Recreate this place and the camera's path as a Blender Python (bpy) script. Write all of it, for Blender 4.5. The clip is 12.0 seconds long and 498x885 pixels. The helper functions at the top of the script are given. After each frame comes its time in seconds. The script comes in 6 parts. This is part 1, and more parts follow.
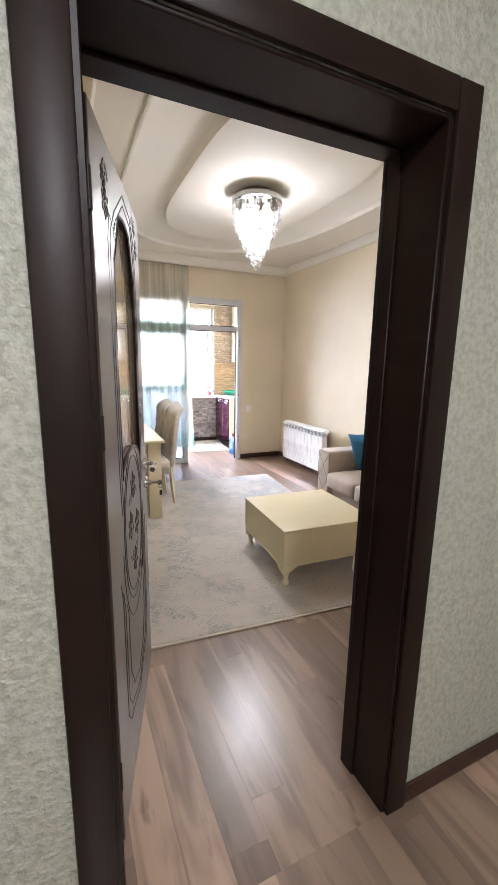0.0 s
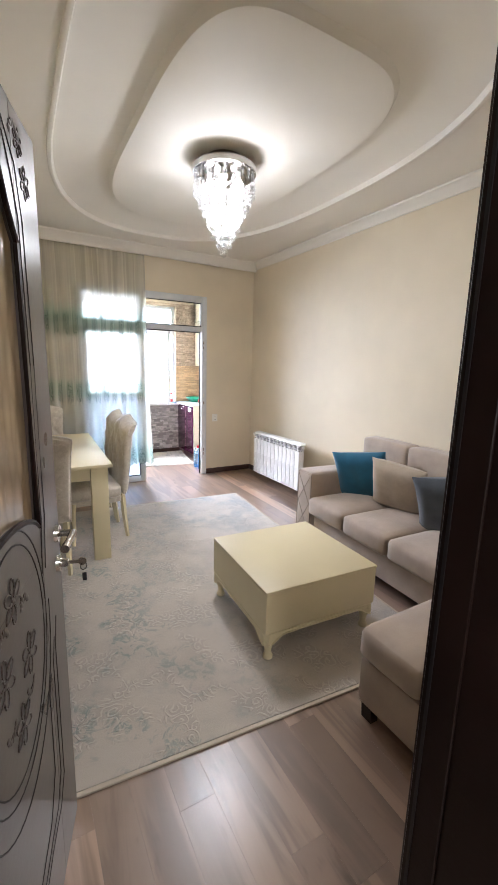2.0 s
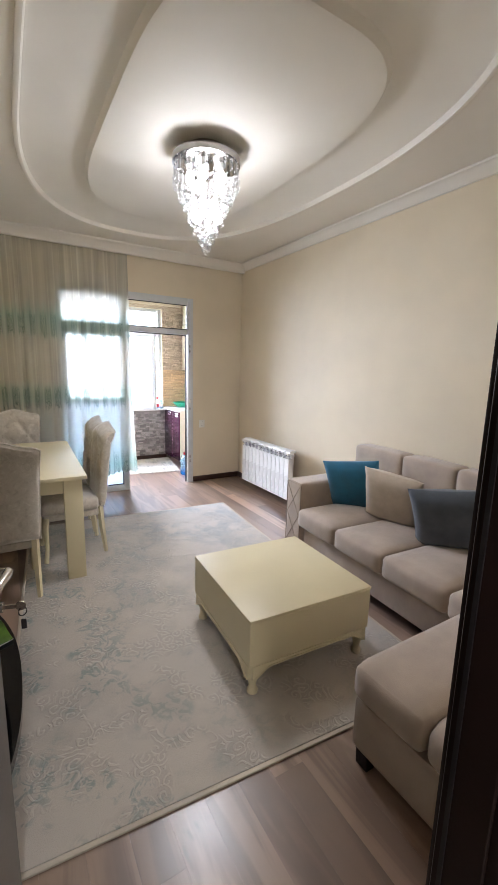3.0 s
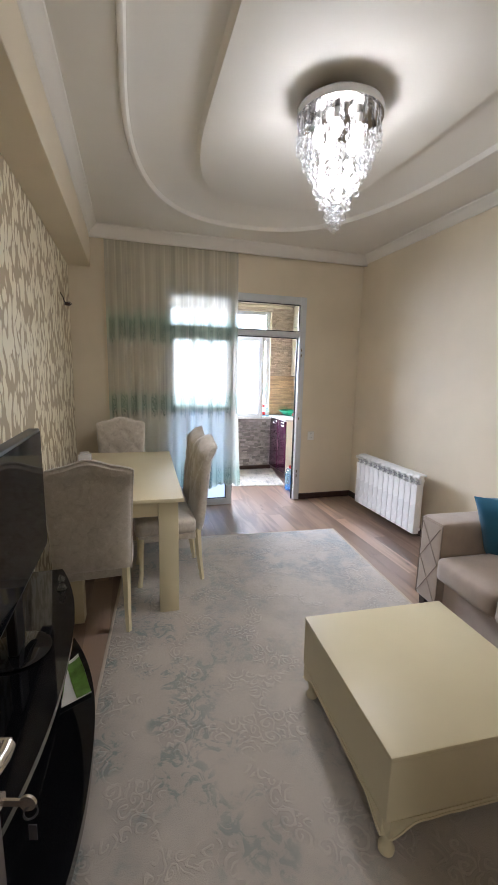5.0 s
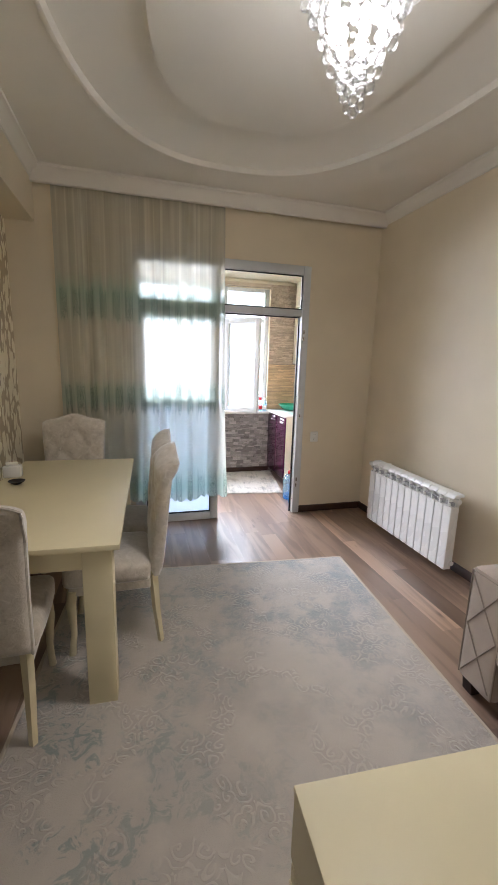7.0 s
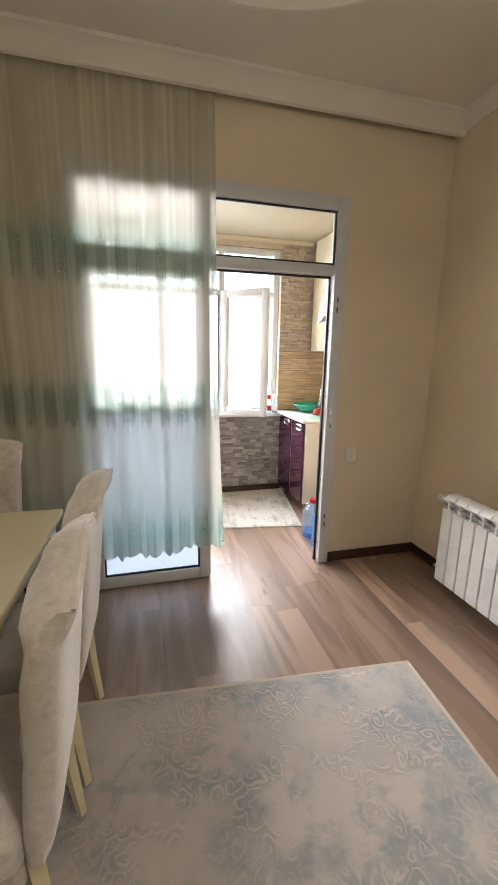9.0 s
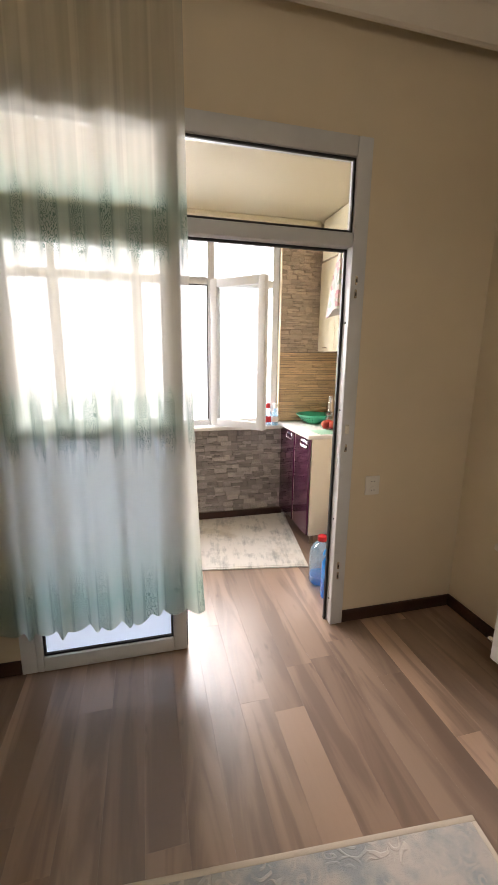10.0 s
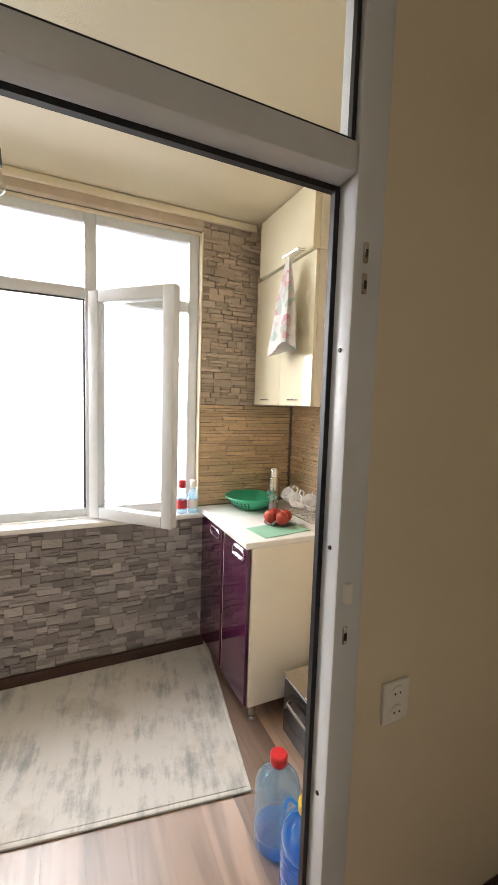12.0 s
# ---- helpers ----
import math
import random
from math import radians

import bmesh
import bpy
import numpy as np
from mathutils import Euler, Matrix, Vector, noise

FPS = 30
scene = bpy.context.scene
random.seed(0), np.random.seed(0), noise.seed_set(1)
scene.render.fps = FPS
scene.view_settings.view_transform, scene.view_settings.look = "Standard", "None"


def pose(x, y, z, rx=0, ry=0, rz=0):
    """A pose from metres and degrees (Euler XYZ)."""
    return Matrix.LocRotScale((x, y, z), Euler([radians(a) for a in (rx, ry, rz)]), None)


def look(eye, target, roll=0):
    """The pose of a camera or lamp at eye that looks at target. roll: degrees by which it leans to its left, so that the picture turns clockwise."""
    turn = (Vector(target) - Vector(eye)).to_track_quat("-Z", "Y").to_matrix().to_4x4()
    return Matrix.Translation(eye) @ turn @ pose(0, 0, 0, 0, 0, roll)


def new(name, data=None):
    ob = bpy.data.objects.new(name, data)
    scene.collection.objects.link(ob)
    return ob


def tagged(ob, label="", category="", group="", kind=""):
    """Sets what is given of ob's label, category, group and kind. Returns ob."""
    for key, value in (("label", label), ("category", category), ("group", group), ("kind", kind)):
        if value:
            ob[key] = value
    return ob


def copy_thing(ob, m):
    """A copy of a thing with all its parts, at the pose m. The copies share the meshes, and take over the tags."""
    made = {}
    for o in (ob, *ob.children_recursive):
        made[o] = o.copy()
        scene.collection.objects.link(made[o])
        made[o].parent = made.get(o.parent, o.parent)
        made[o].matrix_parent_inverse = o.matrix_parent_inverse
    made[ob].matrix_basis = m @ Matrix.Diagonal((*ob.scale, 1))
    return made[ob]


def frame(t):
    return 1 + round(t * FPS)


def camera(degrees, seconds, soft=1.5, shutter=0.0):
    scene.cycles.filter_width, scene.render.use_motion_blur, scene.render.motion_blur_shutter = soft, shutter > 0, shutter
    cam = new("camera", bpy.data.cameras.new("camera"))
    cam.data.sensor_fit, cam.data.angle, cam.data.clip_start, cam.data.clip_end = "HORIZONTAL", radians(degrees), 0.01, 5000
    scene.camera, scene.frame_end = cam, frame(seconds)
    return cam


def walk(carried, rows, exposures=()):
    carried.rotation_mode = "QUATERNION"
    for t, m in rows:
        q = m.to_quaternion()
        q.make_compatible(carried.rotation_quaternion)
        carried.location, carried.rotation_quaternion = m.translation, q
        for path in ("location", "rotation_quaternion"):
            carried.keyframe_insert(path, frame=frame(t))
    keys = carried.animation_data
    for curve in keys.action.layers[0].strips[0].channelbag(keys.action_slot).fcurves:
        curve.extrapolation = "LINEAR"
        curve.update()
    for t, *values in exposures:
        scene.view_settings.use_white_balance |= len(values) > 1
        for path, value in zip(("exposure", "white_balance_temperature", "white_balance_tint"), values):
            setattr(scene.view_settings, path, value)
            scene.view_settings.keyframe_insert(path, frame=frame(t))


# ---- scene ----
cam = camera(63.5, 12.0)
METRES, EYE, TILT, LEAN, TURN = 5.35, 1.48, 0.0, 0.0, -22.3
PATH = [
    (0, (0.487, 1.232, 1.484), (1.31, 3.014, 1.1), 1.0),
    (0.5, (0.595, 1.378, 1.492), (1.394, 3.168, 1.1), 0.9),
    (1, (0.666, 1.505, 1.489), (1.47, 3.293, 1.091), 1.1),
    (1.5, (0.715, 1.686, 1.507), (1.596, 3.439, 1.119), 1.4),
    (2, (0.739, 1.837, 1.516), (1.717, 3.542, 1.145), 1.4),
    (2.5, (0.799, 1.917, 1.518), (1.853, 3.58, 1.164), 1.4),
    (4.5, (1.024, 2.328, 1.524), (1.666, 4.191, 1.187), 1.6),
    (5, (1.022, 2.508, 1.535), (1.577, 4.399, 1.195), 1.3),
    (5.5, (1.063, 2.625, 1.528), (1.611, 4.52, 1.197), 1.0),
    (6, (1.181, 2.823, 1.526), (1.736, 4.714, 1.184), 1.1),
    (6.5, (1.295, 3.039, 1.531), (1.841, 4.927, 1.163), 1.5),
    (8.5, (1.653, 4.181, 1.45), (2.133, 6.075, 1.02), 1.0),
    (9, (1.723, 4.526, 1.47), (2.232, 6.411, 1.039), 1.0),
    (9.5, (1.854, 4.848, 1.451), (2.34, 6.741, 1.026), 0.8),
    (10, (1.969, 5.155, 1.459), (2.458, 7.048, 1.04), 0.7),
    (10.5, (2.065, 5.493, 1.497), (2.601, 7.377, 1.095), 0.4),
    (11, (2.192, 5.761, 1.491), (2.793, 7.631, 1.116), 0.4),
    (11.5, (2.311, 6.011, 1.491), (3.008, 7.86, 1.188), 1.2),
    (12, (2.389, 6.294, 1.501), (3.228, 8.1, 1.317), 1.8),
]
EXPOSURES = [(0.0, 0.60, 6000, 15), (1.5, 0.50, 5950, 14), (2.7, 0.28, 5900, 13), (5.5, -0.17, 5900, 13.5), (6.7, -0.28, 6100, 13.5), (8.5, -0.33, 6700, 13.5), (9.5, -0.55, 7200, 15.5), (11.0, -0.90, 7700, 19.0), (12.0, -0.93, 7150, 13.0)]
walk(cam, [(t, look(eye, target, roll)) for t, eye, target, roll in PATH], EXPOSURES)

# ---- light ----
world = bpy.data.worlds.new("daylight")
world.use_nodes = True
scene.world = world
_bg = world.node_tree.nodes["Background"]
_sky = world.node_tree.nodes.new("ShaderNodeTexSky")
_sky.sky_type, _sky.sun_disc = "NISHITA", False
_sky.sun_elevation, _sky.sun_rotation = radians(58), radians(200)
world.node_tree.links.new(_sky.outputs[0], _bg.inputs[0])
_bg.inputs[1].default_value = 0.15


def lamp(name, kind, place, power, colour=(1, 1, 1), size=0.1, target=None, size_y=None):
    data = bpy.data.lights.new(name, kind)
    data.energy, data.color = power, colour
    if kind == "AREA":
        data.size = size
        if size_y:
            data.shape, data.size_y = "RECTANGLE", size_y
    elif kind == "POINT":
        data.shadow_soft_size = size
    elif kind == "SUN":
        data.angle = size
    ob = new(name, data)
    ob.matrix_world = look(place, target) if target else Matrix.Translation(place)
    return ob


SKY_POWER, LAMP_POWER, HALL_POWER = 1550.0, 9.4, 36.0
lamp("sun", "SUN", (0, 0, 20), 2.0, (1.0, 0.95, 0.86), radians(0.5), (4.0, 11.0, 0.5))
lamp("window_daylight", "AREA", (1.1, 10.2, 2.7), SKY_POWER, (0.86, 0.90, 1.0), 4.6, (2.7, 6.2, 0.60), 3.0)
# added fill lamp, out of view, to brighten the hall walls
lamp("hall_fill_light", "AREA", (0.6, 0.3, 2.84), HALL_POWER, (1.0, 0.98, 0.93), 0.3, (0.6, 0.3, 0.0))
LAMP_X, LAMP_Y = 2.06, 4.563
for _k in range(3):
    _a = radians(120 * _k + 20)
    lamp("bulb_light", "POINT", (LAMP_X + 0.045 * math.cos(_a), LAMP_Y + 0.045 * math.sin(_a), 2.53), LAMP_POWER, (1.0, 0.975, 0.945), 0.09)
# added disc under the crystal tip, standing in for the bulbs' downward light
lamp("added_downlight", "AREA", (LAMP_X, LAMP_Y, 2.245), 12.0, (1.0, 0.975, 0.945), 0.24, (LAMP_X, LAMP_Y + 0.0001, 0.0)).data.shape = "DISK"

# ---- materials ----


def nodes_of(name):
    m = bpy.data.materials.new(name)
    m.use_nodes = True
    nt = m.node_tree
    return m, nt, nt.nodes["Principled BSDF"]


def node(nt, kind, **sockets):
    n = nt.nodes.new(kind)
    for key, value in sockets.items():
        n.inputs[key.replace("_", " ")].default_value = value
    return n


def coords(nt, scale=(1, 1, 1), turn=(0, 0, 0)):
    tc = nt.nodes.new("ShaderNodeTexCoord")
    mp = nt.nodes.new("ShaderNodeMapping")
    mp.inputs["Scale"].default_value = scale
    mp.inputs["Rotation"].default_value = turn
    nt.links.new(tc.outputs["Object"], mp.inputs["Vector"])
    return mp.outputs["Vector"]


def ramp(nt, fac, stops, smooth=False):
    r = nt.nodes.new("ShaderNodeValToRGB")
    els = r.color_ramp.elements
    while len(els) < len(stops):
        els.new(0.5)
    for el, (p, c) in zip(els, stops):
        el.position, el.color = p, (*c, 1) if len(c) == 3 else c
    if smooth:
        r.color_ramp.interpolation = "EASE"
    nt.links.new(fac, r.inputs["Fac"])
    return r.outputs["Color"]


def mix(nt, fac, a, b, mode="MIX"):
    m = nt.nodes.new("ShaderNodeMix")
    m.data_type, m.blend_type = "RGBA", mode
    for sock, v in ((m.inputs[0], fac), (m.inputs[6], a), (m.inputs[7], b)):
        if hasattr(v, "is_linked"):
            nt.links.new(v, sock)
        else:
            sock.default_value = v if not isinstance(v, tuple) else (*v, 1)
    return m.outputs[2]


def maths(nt, op, a, b=0.0, clamp=False):
    m = nt.nodes.new("ShaderNodeMath")
    m.operation, m.use_clamp = op, clamp
    for sock, v in ((m.inputs[0], a), (m.inputs[1], b)):
        if hasattr(v, "is_linked"):
            nt.links.new(v, sock)
        else:
            sock.default_value = v
    return m.outputs[0]


def noise_tex(nt, vec, scale, detail=4.0, rough=0.55):
    n = node(nt, "ShaderNodeTexNoise", Scale=scale, Detail=detail, Roughness=rough)
    nt.links.new(vec, n.inputs["Vector"])
    return n.outputs[0]


def bump_to(nt, bsdf, height, strength, distance=0.01):
    b = node(nt, "ShaderNodeBump", Strength=strength, Distance=distance)
    nt.links.new(height, b.inputs["Height"])
    nt.links.new(b.outputs[0], bsdf.inputs["Normal"])


def plain(name, col, rough=0.5, metal=0.0, vary=0.12, big=1.5, small=60.0, bump=0.1, coat=0.0, sheen=0.0, col2=None, rand=0.0):
    """A surface with broad and fine variation and a light relief."""
    m, nt, p = nodes_of(name)
    v = coords(nt)
    a = noise_tex(nt, v, big, 3)
    b = noise_tex(nt, v, small, 5)
    dark = tuple(c * (1 - vary) for c in col) if col2 is None else col2
    lite = tuple(min(1, c * (1 + vary * 0.6)) for c in col)
    base = mix(nt, ramp(nt, a, [(0.35, (0, 0, 0)), (0.65, (1, 1, 1))]), dark, lite)
    base = mix(nt, maths(nt, "MULTIPLY", b, vary), base, tuple(c * 0.7 for c in col))
    if rand:
        oi = nt.nodes.new("ShaderNodeObjectInfo")
        base = mix(nt, maths(nt, "MULTIPLY", oi.outputs["Random"], rand), base, tuple(c * 0.36 for c in col))
    nt.links.new(base, p.inputs["Base Color"])
    rr = maths(nt, "ADD", maths(nt, "MULTIPLY", a, 0.16), rough - 0.08, True)
    nt.links.new(rr, p.inputs["Roughness"])
    p.inputs["Metallic"].default_value = metal
    p.inputs["Coat Weight"].default_value = coat
    p.inputs["Sheen Weight"].default_value = sheen
    if bump:
        bump_to(nt, p, b, bump, 0.004)
    return m


M = {}
M["wall"] = plain("cream_paint", (0.73, 0.635, 0.475), 0.62, vary=0.05, small=180, bump=0.12)
M["ceil"] = plain("white_ceiling_paint", (0.76, 0.72, 0.645), 0.7, vary=0.03, small=120, bump=0.05)
M["kceil"] = plain("cream_ceiling_panel", (0.70, 0.62, 0.45), 0.55, vary=0.03, small=60, bump=0.03)
M["dark"] = plain("dark_brown_veneer", (0.019, 0.0092, 0.0072), 0.42, vary=0.35, big=3, small=40, bump=0.12)
M["dark"].node_tree.nodes["Principled BSDF"].inputs["Specular IOR Level"].default_value = 0.25
M["leaf"] = plain("brown_lacquered_door", (0.080, 0.060, 0.053), 0.30, vary=0.25, big=2.5, small=50, bump=0.08, coat=0.3)
# near-black of small parts; on the door it paints the grooves' shade
M["groove"] = plain("near_black", (0.016, 0.012, 0.012), 0.5, vary=0.2, bump=0)
M["base"] = plain("brown_skirting", (0.050, 0.022, 0.014), 0.35, vary=0.25, big=6, bump=0.05)
M["pvc"] = plain("grey_white_plastic", (0.66, 0.68, 0.69), 0.32, vary=0.06, big=4, bump=0.02)
M["gasket"] = plain("black_rubber", (0.012, 0.012, 0.013), 0.5, vary=0.2, bump=0)
M["lacquer"] = plain("cream_lacquer", (0.72, 0.63, 0.41), 0.42, vary=0.04, big=2, small=30, bump=0.015)
M["sofa"] = plain("taupe_velour", (0.42, 0.335, 0.265), 0.85, vary=0.10, big=7, small=260, bump=0.25, sheen=0.35)
M["piping"] = plain("taupe_seam", (0.29, 0.23, 0.185), 0.85, vary=0.15, big=9, small=260, bump=0.1)
M["teal"] = plain("teal_cushion_fabric", (0.012, 0.120, 0.215), 0.8, vary=0.15, big=9, small=300, bump=0.25, sheen=0.2)
M["beige"] = plain("beige_cushion_fabric", (0.50, 0.42, 0.33), 0.85, vary=0.12, big=9, small=300, bump=0.3, sheen=0.2)
M["slate"] = plain("slate_cushion_fabric", (0.075, 0.088, 0.11), 0.85, vary=0.2, big=9, small=300, bump=0.25, sheen=0.2)
M["radiator"] = plain("white_enamel", (0.80, 0.79, 0.76), 0.28, vary=0.03, bump=0.0, coat=0.2)
# the oven's own grey; on the radiator's fins it stands in for shade
M["radgrey"] = plain("shaded_grey_metal", (0.42, 0.42, 0.42), 0.4, vary=0.1, bump=0)
M["chrome"] = plain("chrome", (0.80, 0.80, 0.82), 0.10, metal=1.0, vary=0.04, bump=0)
# canopy chrome, with the reflection of a dim room put into its colour
M["darkened_chrome"] = plain("darkened_chrome", (0.36, 0.34, 0.32), 0.12, metal=1.0, vary=0.06, bump=0)
M["nickel"] = plain("brushed_nickel", (0.62, 0.58, 0.52), 0.25, metal=1.0, vary=0.1, small=90, bump=0.03)
M["gloss_black"] = plain("black_glass", (0.006, 0.006, 0.007), 0.07, vary=0.1, bump=0, coat=0.5)
M["tv"] = plain("tv_screen", (0.007, 0.008, 0.012), 0.07, vary=0.3, big=3, bump=0)
M["tv"].node_tree.nodes["Principled BSDF"].inputs["Specular IOR Level"].default_value = 0.25
M["tvrim"] = plain("black_plastic", (0.01, 0.01, 0.011), 0.35, vary=0.1, bump=0)
M["plum"] = plain("plum_gloss_laminate", (0.062, 0.010, 0.038), 0.10, vary=0.15, bump=0, coat=0.5)
M["creamlam"] = plain("cream_laminate", (0.78, 0.73, 0.62), 0.42, vary=0.04, bump=0.02)
M["gloss_cream"] = plain("cream_gloss_laminate", (0.82, 0.76, 0.56), 0.06, vary=0.03, bump=0, coat=0.6)
M["worktop"] = plain("pale_worktop", (0.80, 0.79, 0.74), 0.22, vary=0.06, big=9, small=150, bump=0.02)
M["sill"] = plain("white_window_sill", (0.80, 0.78, 0.74), 0.3, vary=0.04, bump=0.02)
M["stone"] = plain("grey_ledge_stone", (0.54, 0.485, 0.455), 0.72, vary=0.45, big=14, small=90, bump=0.6, rand=1.0)
M["stone_tan"] = plain("tan_ledge_stone", (0.70, 0.56, 0.42), 0.72, vary=0.4, big=14, small=90, bump=0.7, rand=0.62)
M["strip"] = plain("honey_split_strip", (0.78, 0.56, 0.335), 0.55, vary=0.3, big=10, small=80, bump=0.5, rand=0.5)
M["mortar"] = plain("dark_joint", (0.13, 0.12, 0.11), 0.9, vary=0.3, bump=0.3)
M["mortar_mid"] = plain("taupe_joint", (0.21, 0.18, 0.15), 0.9, vary=0.3, bump=0.3)
M["mortar_tan"] = plain("brown_joint", (0.36, 0.24, 0.13), 0.9, vary=0.3, bump=0.3)
M["tanpaint"] = plain("tan_pelmet_board", (0.58, 0.47, 0.34), 0.55, vary=0.12, big=5, small=70, bump=0.1)
M["white"] = plain("white_plastic", (0.78, 0.76, 0.70), 0.35, vary=0.03, bump=0)
M["ceramic"] = plain("white_ceramic", (0.82, 0.80, 0.76), 0.12, vary=0.03, bump=0)
M["red"] = plain("red_plastic", (0.50, 0.015, 0.02), 0.35, vary=0.1, bump=0)
M["yellow"] = plain("yellow_plastic", (0.62, 0.42, 0.03), 0.35, vary=0.1, bump=0)
M["green"] = plain("green_plastic", (0.03, 0.42, 0.24), 0.32, vary=0.1, bump=0)
M["leafgreen"] = plain("green_printed_paper", (0.16, 0.30, 0.06), 0.3, vary=0.4, big=18, bump=0.02)
M["mint"] = plain("mint_board", (0.30, 0.58, 0.42), 0.4, vary=0.1, bump=0)
M["peach"] = plain("ripe_peach_skin", (0.36, 0.022, 0.022), 0.6, vary=0.3, big=22, bump=0.1, col2=(0.48, 0.085, 0.035))


def crushed_velvet():
    m, nt, p = nodes_of("pale_crushed_velvet")
    v = coords(nt)
    n1 = node(nt, "ShaderNodeTexNoise", Scale=24.0, Detail=4.0, Roughness=0.6, Distortion=0.9)
    nt.links.new(v, n1.inputs["Vector"])
    n2 = node(nt, "ShaderNodeTexNoise", Scale=60.0, Detail=3.0, Roughness=0.6, Distortion=1.0)
    nt.links.new(v, n2.inputs["Vector"])
    f = maths(nt, "ADD", maths(nt, "MULTIPLY", n1.outputs[0], 0.7), maths(nt, "MULTIPLY", n2.outputs[0], 0.3))
    c = ramp(nt, f, [(0.34, (0.46, 0.40, 0.325)), (0.45, (0.55, 0.485, 0.40)), (0.55, (0.59, 0.525, 0.44)), (0.68, (0.68, 0.62, 0.535))])
    nt.links.new(c, p.inputs["Base Color"])
    nt.links.new(maths(nt, "ADD", maths(nt, "MULTIPLY", n1.outputs[0], 0.3), 0.38), p.inputs["Roughness"])
    p.inputs["Sheen Weight"].default_value = 0.75
    bump_to(nt, p, f, 0.40, 0.010)
    return m


M["velvet"] = crushed_velvet()


def glassy(name, tint, rough=0.0, clear=0.9, ior=1.45, milk=0.0):
    """Thin clear glass: mostly lets light straight through, with a mirror gloss."""
    m = bpy.data.materials.new(name)
    m.use_nodes = True
    nt = m.node_tree
    nt.nodes.clear()
    out = nt.nodes.new("ShaderNodeOutputMaterial")
    tr = node(nt, "ShaderNodeBsdfTransparent", Color=(*tint, 1))
    gl = node(nt, "ShaderNodeBsdfGlossy", Roughness=rough)
    lw = node(nt, "ShaderNodeLayerWeight", Blend=0.5)
    fr = maths(nt, "MULTIPLY", maths(nt, "POWER", lw.outputs["Facing"], 5.0 / ior), 0.85)
    mx = nt.nodes.new("ShaderNodeMixShader")
    nt.links.new(maths(nt, "ADD", fr, 1.0 - clear, True), mx.inputs[0])
    body = tr.outputs[0]
    if milk:
        tl = node(nt, "ShaderNodeBsdfTranslucent", Color=(*tint, 1))
        bm = nt.nodes.new("ShaderNodeMixShader")
        bm.inputs[0].default_value = milk
        nt.links.new(tr.outputs[0], bm.inputs[1])
        nt.links.new(tl.outputs[0], bm.inputs[2])
        body = bm.outputs[0]
    nt.links.new(body, mx.inputs[1])
    nt.links.new(gl.outputs[0], mx.inputs[2])
    nt.links.new(mx.outputs[0], out.inputs[0])
    return m


M["pane"] = glassy("window_glass", (0.97, 0.985, 0.98), 0.0, 0.96)


def crystal_glass():
    """Cut crystal: sparkling rims that scatter the bulbs' light and let some of it straight through."""
    m = bpy.data.materials.new("cut_crystal")
    m.use_nodes = True
    nt = m.node_tree
    nt.nodes.clear()
    out = nt.nodes.new("ShaderNodeOutputMaterial")
    tl = node(nt, "ShaderNodeBsdfTranslucent", Color=(0.93, 0.95, 0.97, 1))
    gl = node(nt, "ShaderNodeBsdfGlossy", Roughness=0.02)
    tr = node(nt, "ShaderNodeBsdfTransparent", Color=(0.97, 0.975, 0.98, 1))
    lw = node(nt, "ShaderNodeLayerWeight", Blend=0.5)
    rim = maths(nt, "ADD", maths(nt, "MULTIPLY", maths(nt, "POWER", lw.outputs["Facing"], 3.0), 0.9), 0.012, True)
    a = nt.nodes.new("ShaderNodeMixShader")
    a.inputs[0].default_value = 0.012
    nt.links.new(tr.outputs[0], a.inputs[1])
    nt.links.new(tl.outputs[0], a.inputs[2])
    body = nt.nodes.new("ShaderNodeMixShader")
    body.inputs[0].default_value = 0.25
    nt.links.new(a.outputs[0], body.inputs[1])
    nt.links.new(node(nt, "ShaderNodeBsdfGlass", IOR=1.5, Roughness=0.0).outputs[0], body.inputs[2])
    b = nt.nodes.new("ShaderNodeMixShader")
    nt.links.new(rim, b.inputs[0])
    nt.links.new(body.outputs[0], b.inputs[1])
    nt.links.new(gl.outputs[0], b.inputs[2])
    nt.links.new(b.outputs[0], out.inputs[0])
    return m


M["crystal"] = crystal_glass()
M["bottle"] = glassy("blue_bottle_plastic", (0.72, 0.90, 1.0), 0.05, 0.88, milk=0.22)
M["bottle_deep"] = glassy("deep_blue_bottle_plastic", (0.08, 0.58, 1.0), 0.06, 0.86, milk=0.45)
M["tumbler"] = glassy("clear_tumbler", (0.92, 0.95, 0.95), 0.02, 0.86)


def frosted():
    m = bpy.data.materials.new("frosted_panel")
    m.use_nodes = True
    nt = m.node_tree
    nt.nodes.clear()
    out = nt.nodes.new("ShaderNodeOutputMaterial")
    t = node(nt, "ShaderNodeBsdfTranslucent", Color=(0.66, 0.74, 0.83, 1))
    d = node(nt, "ShaderNodeBsdfDiffuse", Color=(0.80, 0.83, 0.88, 1))
    g = node(nt, "ShaderNodeBsdfGlossy", Roughness=0.2)
    a = nt.nodes.new("ShaderNodeMixShader")
    a.inputs[0].default_value = 0.12
    nt.links.new(t.outputs[0], a.inputs[1])
    nt.links.new(d.outputs[0], a.inputs[2])
    b = nt.nodes.new("ShaderNodeMixShader")
    b.inputs[0].default_value = 0.06
    nt.links.new(a.outputs[0], b.inputs[1])
    nt.links.new(g.outputs[0], b.inputs[2])
    nt.links.new(b.outputs[0], out.inputs[0])
    return m


M["frosted"] = frosted()


